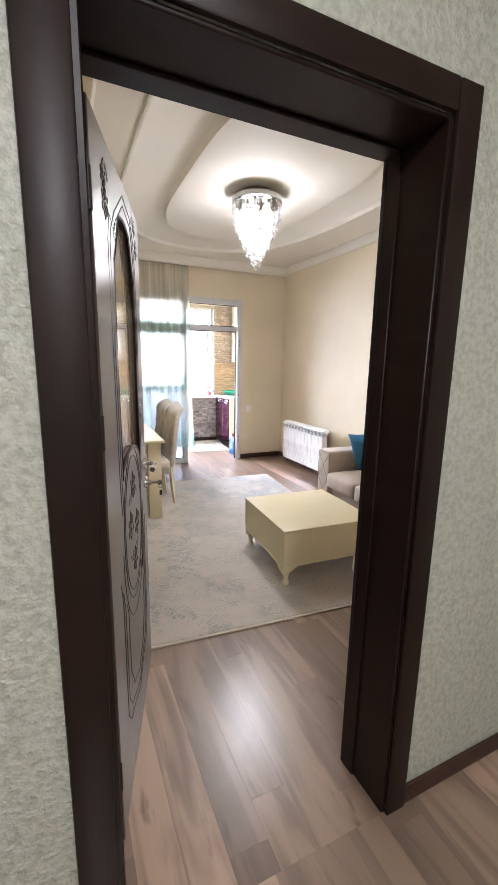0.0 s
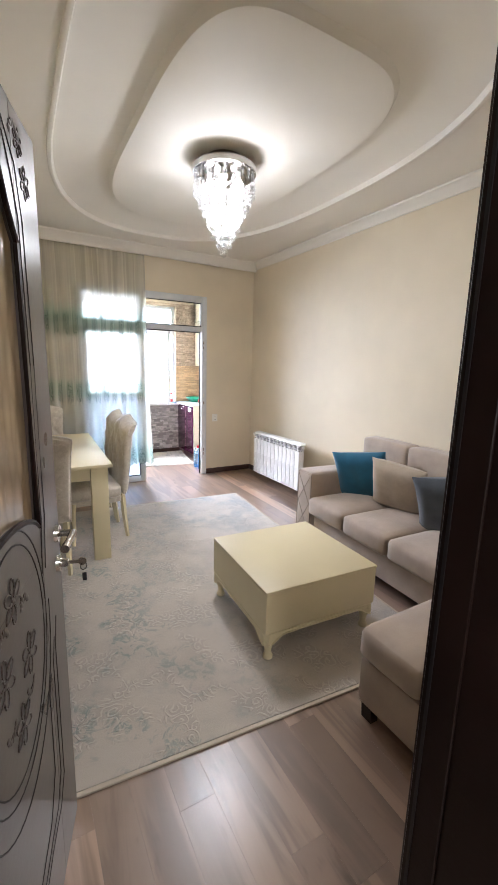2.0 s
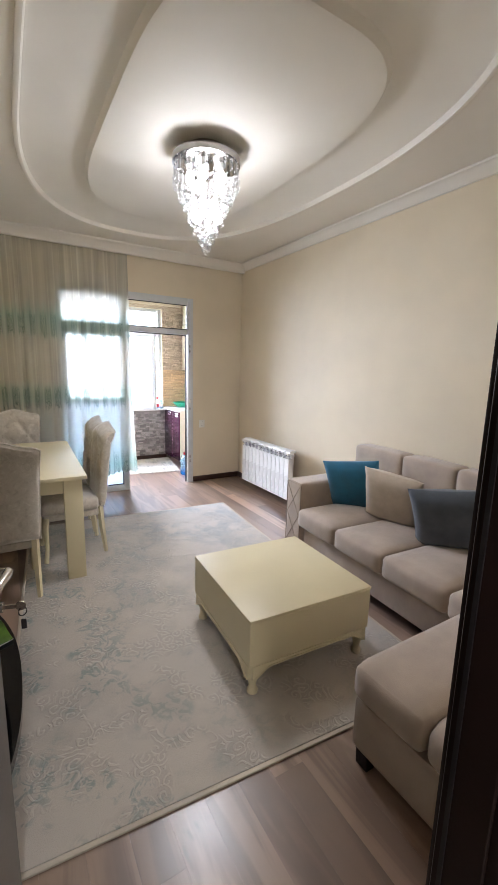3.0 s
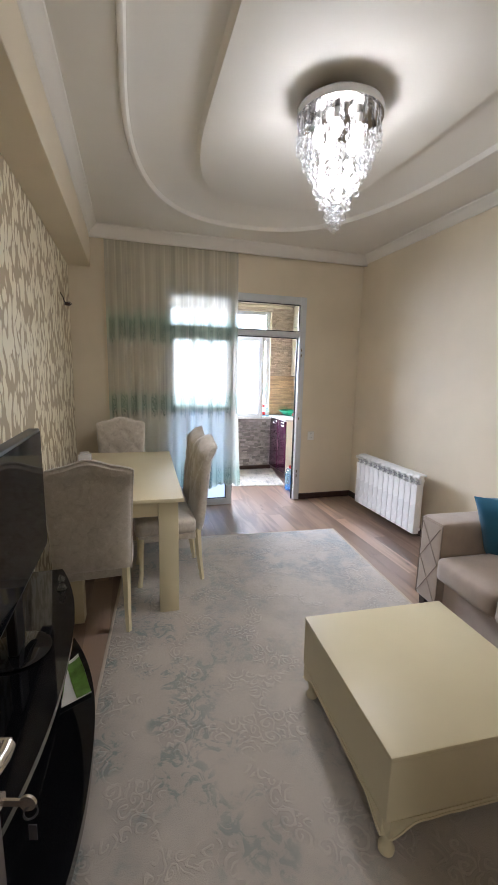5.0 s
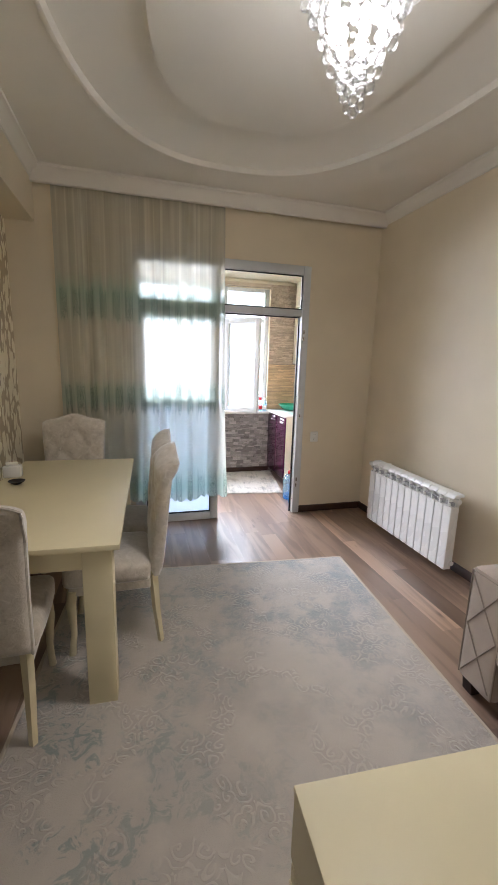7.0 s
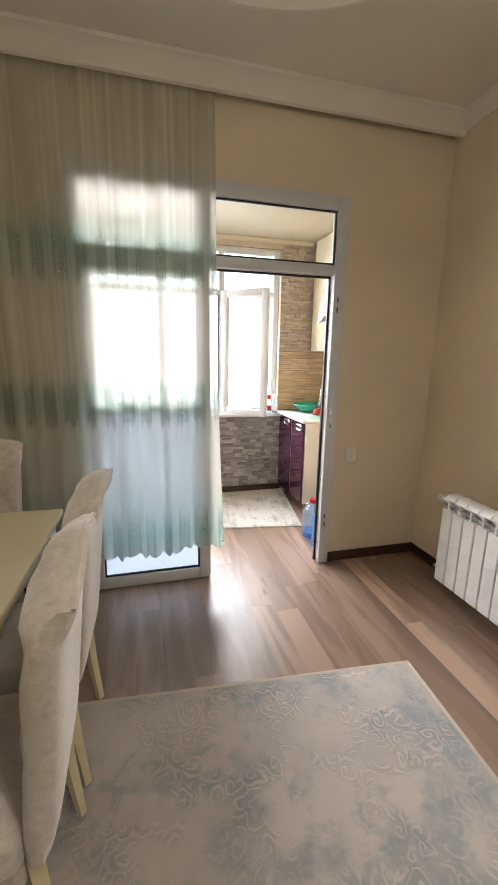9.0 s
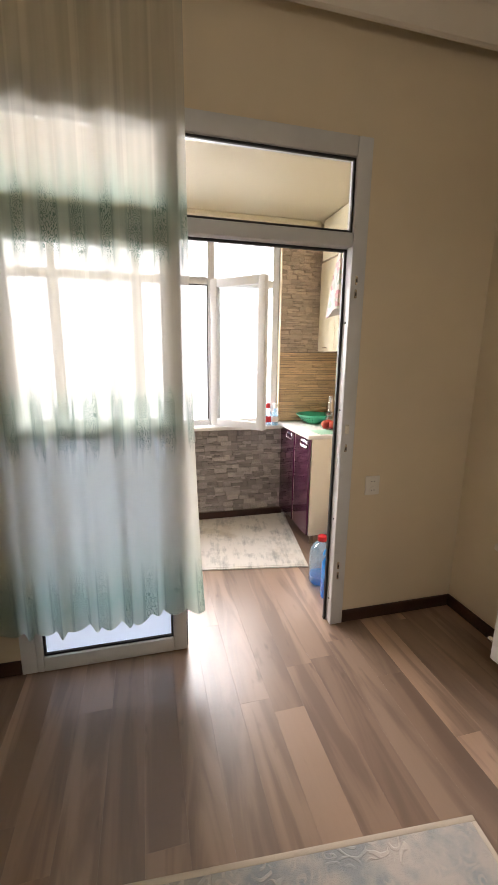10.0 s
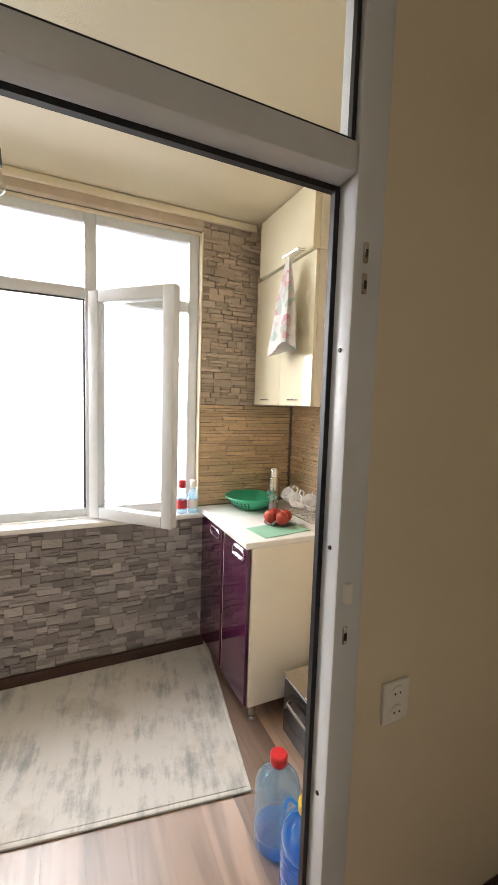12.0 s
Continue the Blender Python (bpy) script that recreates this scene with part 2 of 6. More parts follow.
def door_glass():
    m, nt, p = nodes_of("amber_patterned_glass")
    v = coords(nt, (30, 30, 9))
    w = node(nt, "ShaderNodeTexVoronoi", Scale=1.0)
    nt.links.new(v, w.inputs["Vector"])
    c = ramp(nt, w.outputs["Distance"], [(0.1, (0.62, 0.47, 0.30)), (0.7, (0.46, 0.34, 0.21))])
    nt.links.new(c, p.inputs["Base Color"])
    p.inputs["Roughness"].default_value = 0.12
    p.inputs["Transmission Weight"].default_value = 0.25
    p.inputs["Coat Weight"].default_value = 0.5
    bump_to(nt, p, w.outputs["Distance"], 0.25, 0.004)
    return m


M["doorglass"] = door_glass()


def emitter(name, col, strength):
    m, nt, p = nodes_of(name)
    p.inputs["Emission Color"].default_value = (*col, 1)
    p.inputs["Emission Strength"].default_value = strength
    return m


M["bulb"] = emitter("lit_bulb", (1.0, 0.98, 0.95), 9.0)
M["outside"] = emitter("hazy_white_sky", (0.85, 0.88, 1.0), 3.6)
# glow of the added fill panel in the hall
M["hallfill"] = emitter("hall_fill_glow", (1.0, 0.97, 0.92), 5.0)


def laminate():
    m, nt, p = nodes_of("grey_brown_laminate")
    v = coords(nt, (1, 1, 1))
    oi = nt.nodes.new("ShaderNodeObjectInfo")
    off = nt.nodes.new("ShaderNodeVectorMath")
    off.operation = "ADD"
    comb = nt.nodes.new("ShaderNodeCombineXYZ")
    nt.links.new(maths(nt, "MULTIPLY", oi.outputs["Random"], 37.0), comb.inputs[0])
    nt.links.new(maths(nt, "MULTIPLY", oi.outputs["Random"], 91.0), comb.inputs[1])
    nt.links.new(v, off.inputs[0])
    nt.links.new(comb.outputs[0], off.inputs[1])
    st = nt.nodes.new("ShaderNodeMapping")
    st.inputs["Scale"].default_value = (9, 0.9, 1)
    nt.links.new(off.outputs[0], st.inputs[0])
    broad = node(nt, "ShaderNodeTexNoise", Scale=1.0, Detail=4.0, Roughness=0.5, Distortion=0.9)
    nt.links.new(st.outputs[0], broad.inputs["Vector"])
    g = broad.outputs[0]
    st2 = nt.nodes.new("ShaderNodeMapping")
    st2.inputs["Scale"].default_value = (70, 3.5, 1)
    nt.links.new(off.outputs[0], st2.inputs[0])
    f = noise_tex(nt, st2.outputs[0], 1.0, 4)
    st3 = nt.nodes.new("ShaderNodeMapping")
    st3.inputs["Scale"].default_value = (11, 3.2, 1)
    nt.links.new(off.outputs[0], st3.inputs[0])
    knot = ramp(nt, noise_tex(nt, st3.outputs[0], 1.0, 3, 0.6), [(0.62, (0, 0, 0)), (0.74, (1, 1, 1))], True)
    tone = ramp(nt, oi.outputs["Random"], [(0.0, (0.19, 0.125, 0.090)), (0.22, (0.27, 0.182, 0.130)), (0.42, (0.33, 0.222, 0.158)), (0.60, (0.38, 0.258, 0.182)), (0.74, (0.30, 0.208, 0.152)), (0.84, (0.46, 0.312, 0.222)), (0.95, (0.52, 0.352, 0.250)), (1.0, (0.24, 0.168, 0.125))])
    c = mix(nt, ramp(nt, g, [(0.38, (0, 0, 0)), (0.57, (1, 1, 1))], True), mix(nt, 0.60, tone, (0.120, 0.078, 0.060)), tone)
    c = mix(nt, maths(nt, "MULTIPLY", knot, 0.7), c, (0.105, 0.064, 0.046))
    c = mix(nt, maths(nt, "MULTIPLY", f, 0.14), c, (0.13, 0.085, 0.065))
    nt.links.new(c, p.inputs["Base Color"])
    nt.links.new(maths(nt, "ADD", maths(nt, "MULTIPLY", g, 0.12), 0.25), p.inputs["Roughness"])
    p.inputs["Specular IOR Level"].default_value = 0.55
    p.inputs["Coat Weight"].default_value = 0.60
    p.inputs["Coat Roughness"].default_value = 0.31
    bump_to(nt, p, f, 0.06, 0.002)
    return m


M["laminate"] = laminate()


def scrolls(nt, v, scale, turns, pitch):
    """Height of spirals that wind round the middles of irregular cells."""
    vo = node(nt, "ShaderNodeTexVoronoi", Scale=scale)
    vo.inputs["Randomness"].default_value = 0.75
    nt.links.new(v, vo.inputs["Vector"])
    d = nt.nodes.new("ShaderNodeVectorMath")
    d.operation = "SUBTRACT"
    nt.links.new(v, d.inputs[0])
    nt.links.new(vo.outputs["Position"], d.inputs[1])
    sep = nt.nodes.new("ShaderNodeSeparateXYZ")
    nt.links.new(d.outputs[0], sep.inputs[0])
    hand = nt.nodes.new("ShaderNodeSeparateColor")
    nt.links.new(vo.outputs["Color"], hand.inputs[0])
    way = maths(nt, "SUBTRACT", maths(nt, "MULTIPLY", maths(nt, "GREATER_THAN", hand.outputs[0], 0.5), 2.0), 1.0)
    ang = maths(nt, "MULTIPLY", maths(nt, "ARCTAN2", sep.outputs[1], sep.outputs[0]), maths(nt, "MULTIPLY", way, turns))
    rad = maths(nt, "SQRT", maths(nt, "ADD", maths(nt, "MULTIPLY", sep.outputs[0], sep.outputs[0]), maths(nt, "MULTIPLY", sep.outputs[1], sep.outputs[1])))
    return maths(nt, "SINE", maths(nt, "ADD", ang, maths(nt, "MULTIPLY", rad, 6.283 / pitch)))


def rug_mat():
    m, nt, p = nodes_of("cream_scroll_carpet")
    tc = nt.nodes.new("ShaderNodeTexCoord")
    v = tc.outputs["Object"]
    big = noise_tex(nt, v, 2.1, 5, 0.62)
    mid = noise_tex(nt, v, 7.0, 5, 0.62)
    fine = noise_tex(nt, v, 330, 3)
    ribs = noise_tex(nt, coords(nt, (9, 190, 1)), 1.0, 2)
    wv = nt.nodes.new("ShaderNodeTexNoise")
    wv.inputs["Scale"].default_value = 9.0
    nt.links.new(v, wv.inputs["Vector"])
    wa = nt.nodes.new("ShaderNodeVectorMath")
    wa.operation = "MULTIPLY_ADD"
    nt.links.new(wv.outputs[1], wa.inputs[0])
    wa.inputs[1].default_value = (0.10, 0.10, 0.0)
    nt.links.new(v, wa.inputs[2])
    coil = scrolls(nt, wa.outputs[0], 14.0, 1.0, 0.026)
    # the raised scrolls run in winding chains over the smooth ground
    vein = maths(nt, "ABSOLUTE", maths(nt, "SUBTRACT", noise_tex(nt, v, 2.3, 2, 0.5), 0.5))
    some = maths(nt, "MULTIPLY", ramp(nt, vein, [(0.030, (1, 1, 1)), (0.055, (0, 0, 0))]), ramp(nt, noise_tex(nt, v, 6.5, 2), [(0.40, (0, 0, 0)), (0.48, (1, 1, 1))]))
    coil_on = maths(nt, "MULTIPLY", ramp(nt, coil, [(0.30, (0, 0, 0)), (0.72, (1, 1, 1))]), some)
    # blue-grey dye gathers towards the far end, green sprays along one long side
    sep = nt.nodes.new("ShaderNodeSeparateXYZ")
    nt.links.new(v, sep.inputs[0])
    far = ramp(nt, maths(nt, "DIVIDE", sep.outputs[1], 3.0), [(0.50, (0.26, 0.26, 0.26)), (0.85, (1, 1, 1))])
    side = ramp(nt, maths(nt, "DIVIDE", sep.outputs[0], 2.0), [(0.10, (1, 1, 1)), (0.55, (0.15, 0.15, 0.15))])
    leafy = node(nt, "ShaderNodeTexNoise", Scale=13.0, Detail=5.0, Roughness=0.7, Distortion=1.6)
    nt.links.new(v, leafy.inputs["Vector"])
    edge = maths(nt, "MULTIPLY", maths(nt, "MULTIPLY", maths(nt, "DIVIDE", sep.outputs[0], 2.0), maths(nt, "DIVIDE", sep.outputs[1], 3.0)), 0.075)
    dye = ramp(nt, maths(nt, "ADD", edge, maths(nt, "ADD", maths(nt, "MULTIPLY", big, 0.66), maths(nt, "MULTIPLY", mid, 0.32))), [(0.525, (0, 0, 0)), (0.61, (1, 1, 1))])
    curls = maths(nt, "MULTIPLY", ramp(nt, coil, [(0.25, (0, 0, 0)), (0.70, (1, 1, 1))]), ramp(nt, noise_tex(nt, v, 8.0, 2), [(0.42, (0, 0, 0)), (0.52, (1, 1, 1))]))
    ground = mix(nt, mid, (0.60, 0.53, 0.455), (0.51, 0.45, 0.385))
    cloud = ramp(nt, noise_tex(nt, v, 1.7, 4, 0.6), [(0.46, (0, 0, 0)), (0.58, (1, 1, 1))])
    c = mix(nt, maths(nt, "MULTIPLY", cloud, 0.55), ground, (0.385, 0.345, 0.30))
    c = mix(nt, maths(nt, "MULTIPLY", maths(nt, "MULTIPLY", dye, far), maths(nt, "SUBTRACT", maths(nt, "ADD", maths(nt, "MULTIPLY", leafy.outputs[0], 0.9), 0.36), maths(nt, "MULTIPLY", curls, 0.55), True)), c, (0.20, 0.25, 0.27))
    spray = ramp(nt, leafy.outputs[0], [(0.50, (0, 0, 0)), (0.56, (1, 1, 1))])
    sp = maths(nt, "MULTIPLY", maths(nt, "MULTIPLY", spray, side), ramp(nt, noise_tex(nt, v, 3.4, 2), [(0.47, (0, 0, 0)), (0.55, (1, 1, 1))]))
    c = mix(nt, maths(nt, "MULTIPLY", sp, 0.75), c, (0.17, 0.245, 0.235))
    low_cut = maths(nt, "MULTIPLY", maths(nt, "SUBTRACT", some, coil_on, True), 0.25)
    c = mix(nt, low_cut, c, (0.30, 0.265, 0.23))
    c = mix(nt, maths(nt, "MULTIPLY", coil_on, 0.30), c, (0.66, 0.60, 0.52))
    c = mix(nt, maths(nt, "MULTIPLY", fine, 0.18), c, (0.30, 0.26, 0.215))
    c = mix(nt, maths(nt, "MULTIPLY", ribs, 0.08), c, (0.32, 0.28, 0.23))
    nt.links.new(c, p.inputs["Base Color"])
    p.inputs["Roughness"].default_value = 0.72
    p.inputs["Sheen Weight"].default_value = 0.45
    h = maths(nt, "ADD", maths(nt, "MULTIPLY", coil_on, 0.8), maths(nt, "ADD", maths(nt, "MULTIPLY", fine, 0.5), maths(nt, "MULTIPLY", ribs, 0.1)))
    bump_to(nt, p, h, 0.6, 0.007)
    return m


M["rug"] = rug_mat()
M["rug_edge"] = plain("carpet_binding", (0.58, 0.50, 0.40), 0.9, vary=0.1, small=300, bump=0.3)


def brushed_rug():
    m, nt, p = nodes_of("worn_cream_carpet")
    v = coords(nt, (1, 1, 1))
    st = noise_tex(nt, coords(nt, (22, 4.0, 1)), 1.0, 6, 0.7)
    blot = noise_tex(nt, v, 4.2, 6, 0.68)
    blue = ramp(nt, maths(nt, "ADD", maths(nt, "MULTIPLY", blot, 0.55), maths(nt, "MULTIPLY", st, 0.45)), [(0.49, (0, 0, 0)), (0.62, (1, 1, 1))])
    tan = ramp(nt, noise_tex(nt, v, 2.6, 5, 0.6), [(0.54, (0, 0, 0)), (0.66, (1, 1, 1))])
    c = mix(nt, maths(nt, "MULTIPLY", st, 0.45), (0.74, 0.715, 0.665), (0.52, 0.495, 0.455))
    c = mix(nt, maths(nt, "MULTIPLY", tan, 0.6), c, (0.40, 0.345, 0.27))
    c = mix(nt, maths(nt, "MULTIPLY", blue, 0.72), c, (0.25, 0.275, 0.27))
    nt.links.new(c, p.inputs["Base Color"])
    p.inputs["Roughness"].default_value = 0.9
    bump_to(nt, p, noise_tex(nt, v, 300, 3), 0.3, 0.004)
    return m


M["krug"] = brushed_rug()


def leaf_wallpaper():
    m, nt, p = nodes_of("leafy_wallpaper")
    tc = nt.nodes.new("ShaderNodeTexCoord")
    warp = node(nt, "ShaderNodeTexNoise", Scale=4.5, Detail=2.0)
    nt.links.new(tc.outputs["Object"], warp.inputs["Vector"])
    add = nt.nodes.new("ShaderNodeVectorMath")
    add.operation = "MULTIPLY_ADD"
    nt.links.new(warp.outputs[1], add.inputs[0])
    add.inputs[1].default_value = (0, 0.16, 0.10)
    nt.links.new(tc.outputs["Object"], add.inputs[2])

    def leaves(turn, scale):
        """Long leaves as rounded cells, leaning one way."""
        mp = nt.nodes.new("ShaderNodeMapping")
        mp.inputs["Rotation"].default_value = (turn, 0, 0)
        mp.inputs["Scale"].default_value = (0, scale * 2.3, scale)
        nt.links.new(add.outputs[0], mp.inputs[0])
        vo = node(nt, "ShaderNodeTexVoronoi", Scale=1.0)
        vo.inputs["Randomness"].default_value = 0.8
        nt.links.new(mp.outputs[0], vo.inputs["Vector"])
        return vo.outputs["Distance"]

    one = leaves(radians(17), 7.5)
    two = leaves(radians(-24), 9.0)
    a = ramp(nt, one, [(0.45, (1, 1, 1)), (0.56, (0, 0, 0))], True)
    b = ramp(nt, two, [(0.30, (1, 1, 1)), (0.40, (0, 0, 0))], True)
    leaf = maths(nt, "MAXIMUM", a, b)
    paper = mix(nt, noise_tex(nt, tc.outputs["Object"], 9.0, 3), (0.42, 0.33, 0.20), (0.51, 0.41, 0.265))
    c = mix(nt, leaf, paper, (0.87, 0.80, 0.62))
    nt.links.new(c, p.inputs["Base Color"])
    p.inputs["Roughness"].default_value = 0.5
    bump_to(nt, p, leaf, 0.25, 0.002)
    return m


M["wallpaper"] = leaf_wallpaper()


def hall_paper():
    m, nt, p = nodes_of("grey_green_relief_wallpaper")
    v = coords(nt)
    a = noise_tex(nt, v, 52, 2.5, 0.6)
    b = noise_tex(nt, v, 5, 3)
    c = ramp(nt, a, [(0.40, (0.42, 0.42, 0.345)), (0.50, (0.50, 0.50, 0.425)), (0.62, (0.56, 0.56, 0.485))])
    c = mix(nt, maths(nt, "MULTIPLY", b, 0.35), c, (0.50, 0.51, 0.44))
    nt.links.new(c, p.inputs["Base Color"])
    p.inputs["Roughness"].default_value = 0.55
    bump_to(nt, p, a, 0.9, 0.008)
    return m


M["hall"] = hall_paper()


def sheer():
    """Sheer curtain cloth: clear weave with green embroidered bands along its height."""
    m = bpy.data.materials.new("sheer_embroidered_cloth")
    m.use_nodes = True
    nt = m.node_tree
    nt.nodes.clear()
    out = nt.nodes.new("ShaderNodeOutputMaterial")
    uv = nt.nodes.new("ShaderNodeUVMap")
    sep = nt.nodes.new("ShaderNodeSeparateXYZ")
    nt.links.new(uv.outputs[0], sep.inputs[0])
    s, z = sep.outputs[0], sep.outputs[1]      # metres along the cloth, metres above the floor
    rag = nt.nodes.new("ShaderNodeCombineXYZ")
    nt.links.new(maths(nt, "MULTIPLY", s, 24.0), rag.inputs[0])
    nt.links.new(maths(nt, "MULTIPLY", z, 3.0), rag.inputs[1])
    zz = maths(nt, "ADD", maths(nt, "DIVIDE", z, 2.9), maths(nt, "MULTIPLY", maths(nt, "SUBTRACT", noise_tex(nt, rag.outputs[0], 1.0, 3), 0.5), 0.055))
    green = ramp(nt, zz, [(0.08, (0.45, 0.45, 0.45)), (0.125, (1, 1, 1)), (0.17, (0.55, 0.55, 0.55)), (0.25, (0.10, 0.10, 0.10)), (0.375, (0.08, 0.08, 0.08)), (0.40, (0.7, 0.7, 0.7)),
                          (0.435, (0.6, 0.6, 0.6)), (0.47, (0.06, 0.06, 0.06)), (0.61, (0.05, 0.05, 0.05)), (0.65, (0.55, 0.55, 0.55)), (0.70, (0.95, 0.95, 0.95)), (0.755, (0.10, 0.10, 0.10)), (1.0, (0.02, 0.02, 0.02))])
    band = ramp(nt, zz, [(0.075, (1, 1, 1)), (0.15, (0.7, 0.7, 0.7)), (0.19, (0, 0, 0)), (0.360, (0, 0, 0)), (0.375, (1, 1, 1)), (0.435, (1, 1, 1)), (0.455, (0, 0, 0)),
                         (0.622, (0, 0, 0)), (0.637, (1, 1, 1)), (0.695, (0.9, 0.9, 0.9)), (0.72, (0, 0, 0))])
    vec = nt.nodes.new("ShaderNodeCombineXYZ")
    nt.links.new(maths(nt, "MULTIPLY", s, 48.0), vec.inputs[0])
    nt.links.new(maths(nt, "MULTIPLY", z, 42.0), vec.inputs[1])
    vo = node(nt, "ShaderNodeTexVoronoi", Scale=1.0)
    vo.inputs["Randomness"].default_value = 0.9
    nt.links.new(vec.outputs[0], vo.inputs["Vector"])
    petals = ramp(nt, maths(nt, "SINE", maths(nt, "MULTIPLY", vo.outputs["Distance"], 22.0)), [(0.35, (0, 0, 0)), (0.6, (1, 1, 1))])
    # the stitching stands in upright medallions along the band
    across = maths(nt, "ABSOLUTE", maths(nt, "SUBTRACT", maths(nt, "FRACT", maths(nt, "MULTIPLY", s, 5.2)), 0.5))
    column = ramp(nt, across, [(0.20, (1, 1, 1)), (0.36, (0, 0, 0))])
    outline = ramp(nt, maths(nt, "ABSOLUTE", maths(nt, "SUBTRACT", across, 0.25)), [(0.02, (1, 1, 1)), (0.05, (0, 0, 0))])
    stitch = maths(nt, "MULTIPLY", maths(nt, "MAXIMUM", maths(nt, "MULTIPLY", petals, column), maths(nt, "MULTIPLY", outline, 0.45)), band)
    col = mix(nt, maths(nt, "MULTIPLY", green, 0.75), (0.74, 0.72, 0.645), (0.36, 0.55, 0.47))
    col = mix(nt, maths(nt, "MULTIPLY", stitch, 0.9), col, (0.045, 0.12, 0.09))
    tl = nt.nodes.new("ShaderNodeBsdfTranslucent")
    df = nt.nodes.new("ShaderNodeBsdfDiffuse")
    nt.links.new(col, tl.inputs[0])
    nt.links.new(col, df.inputs[0])
    cloth = nt.nodes.new("ShaderNodeMixShader")
    cloth.inputs[0].default_value = 0.42
    nt.links.new(tl.outputs[0], cloth.inputs[1])
    nt.links.new(df.outputs[0], cloth.inputs[2])
    tr = node(nt, "ShaderNodeBsdfTransparent", Color=(1, 1, 1, 1))
    gv = nt.nodes.new("ShaderNodeCombineXYZ")
    nt.links.new(maths(nt, "MULTIPLY", s, 6.0), gv.inputs[0])
    nt.links.new(maths(nt, "MULTIPLY", z, 0.35), gv.inputs[1])
    gather = ramp(nt, noise_tex(nt, gv.outputs[0], 1.0, 3), [(0.30, (0, 0, 0)), (0.75, (1, 1, 1))], True)
    fv = nt.nodes.new("ShaderNodeCombineXYZ")
    nt.links.new(maths(nt, "MULTIPLY", s, 17.0), fv.inputs[0])
    nt.links.new(maths(nt, "MULTIPLY", z, 0.25), fv.inputs[1])
    streak = ramp(nt, noise_tex(nt, fv.outputs[0], 1.0, 2), [(0.54, (0, 0, 0)), (0.64, (1, 1, 1))])
    gather = maths(nt, "ADD", gather, maths(nt, "MULTIPLY", streak, 0.55))
    low = ramp(nt, zz, [(0.33, (1, 1, 1)), (0.42, (0, 0, 0))])
    gather = maths(nt, "ADD", gather, maths(nt, "MULTIPLY", low, 1.6))
    cover = maths(nt, "ADD", maths(nt, "MULTIPLY", green, 0.16), maths(nt, "ADD", maths(nt, "MULTIPLY", stitch, 0.30), maths(nt, "ADD", maths(nt, "MULTIPLY", gather, 0.26), 0.53)), True)
    fin = nt.nodes.new("ShaderNodeMixShader")
    nt.links.new(cover, fin.inputs[0])
    nt.links.new(tr.outputs[0], fin.inputs[1])
    nt.links.new(cloth.outputs[0], fin.inputs[2])
    nt.links.new(fin.outputs[0], out.inputs[0])
    return m


M["sheer"] = sheer()

# ---- mesh helpers ----


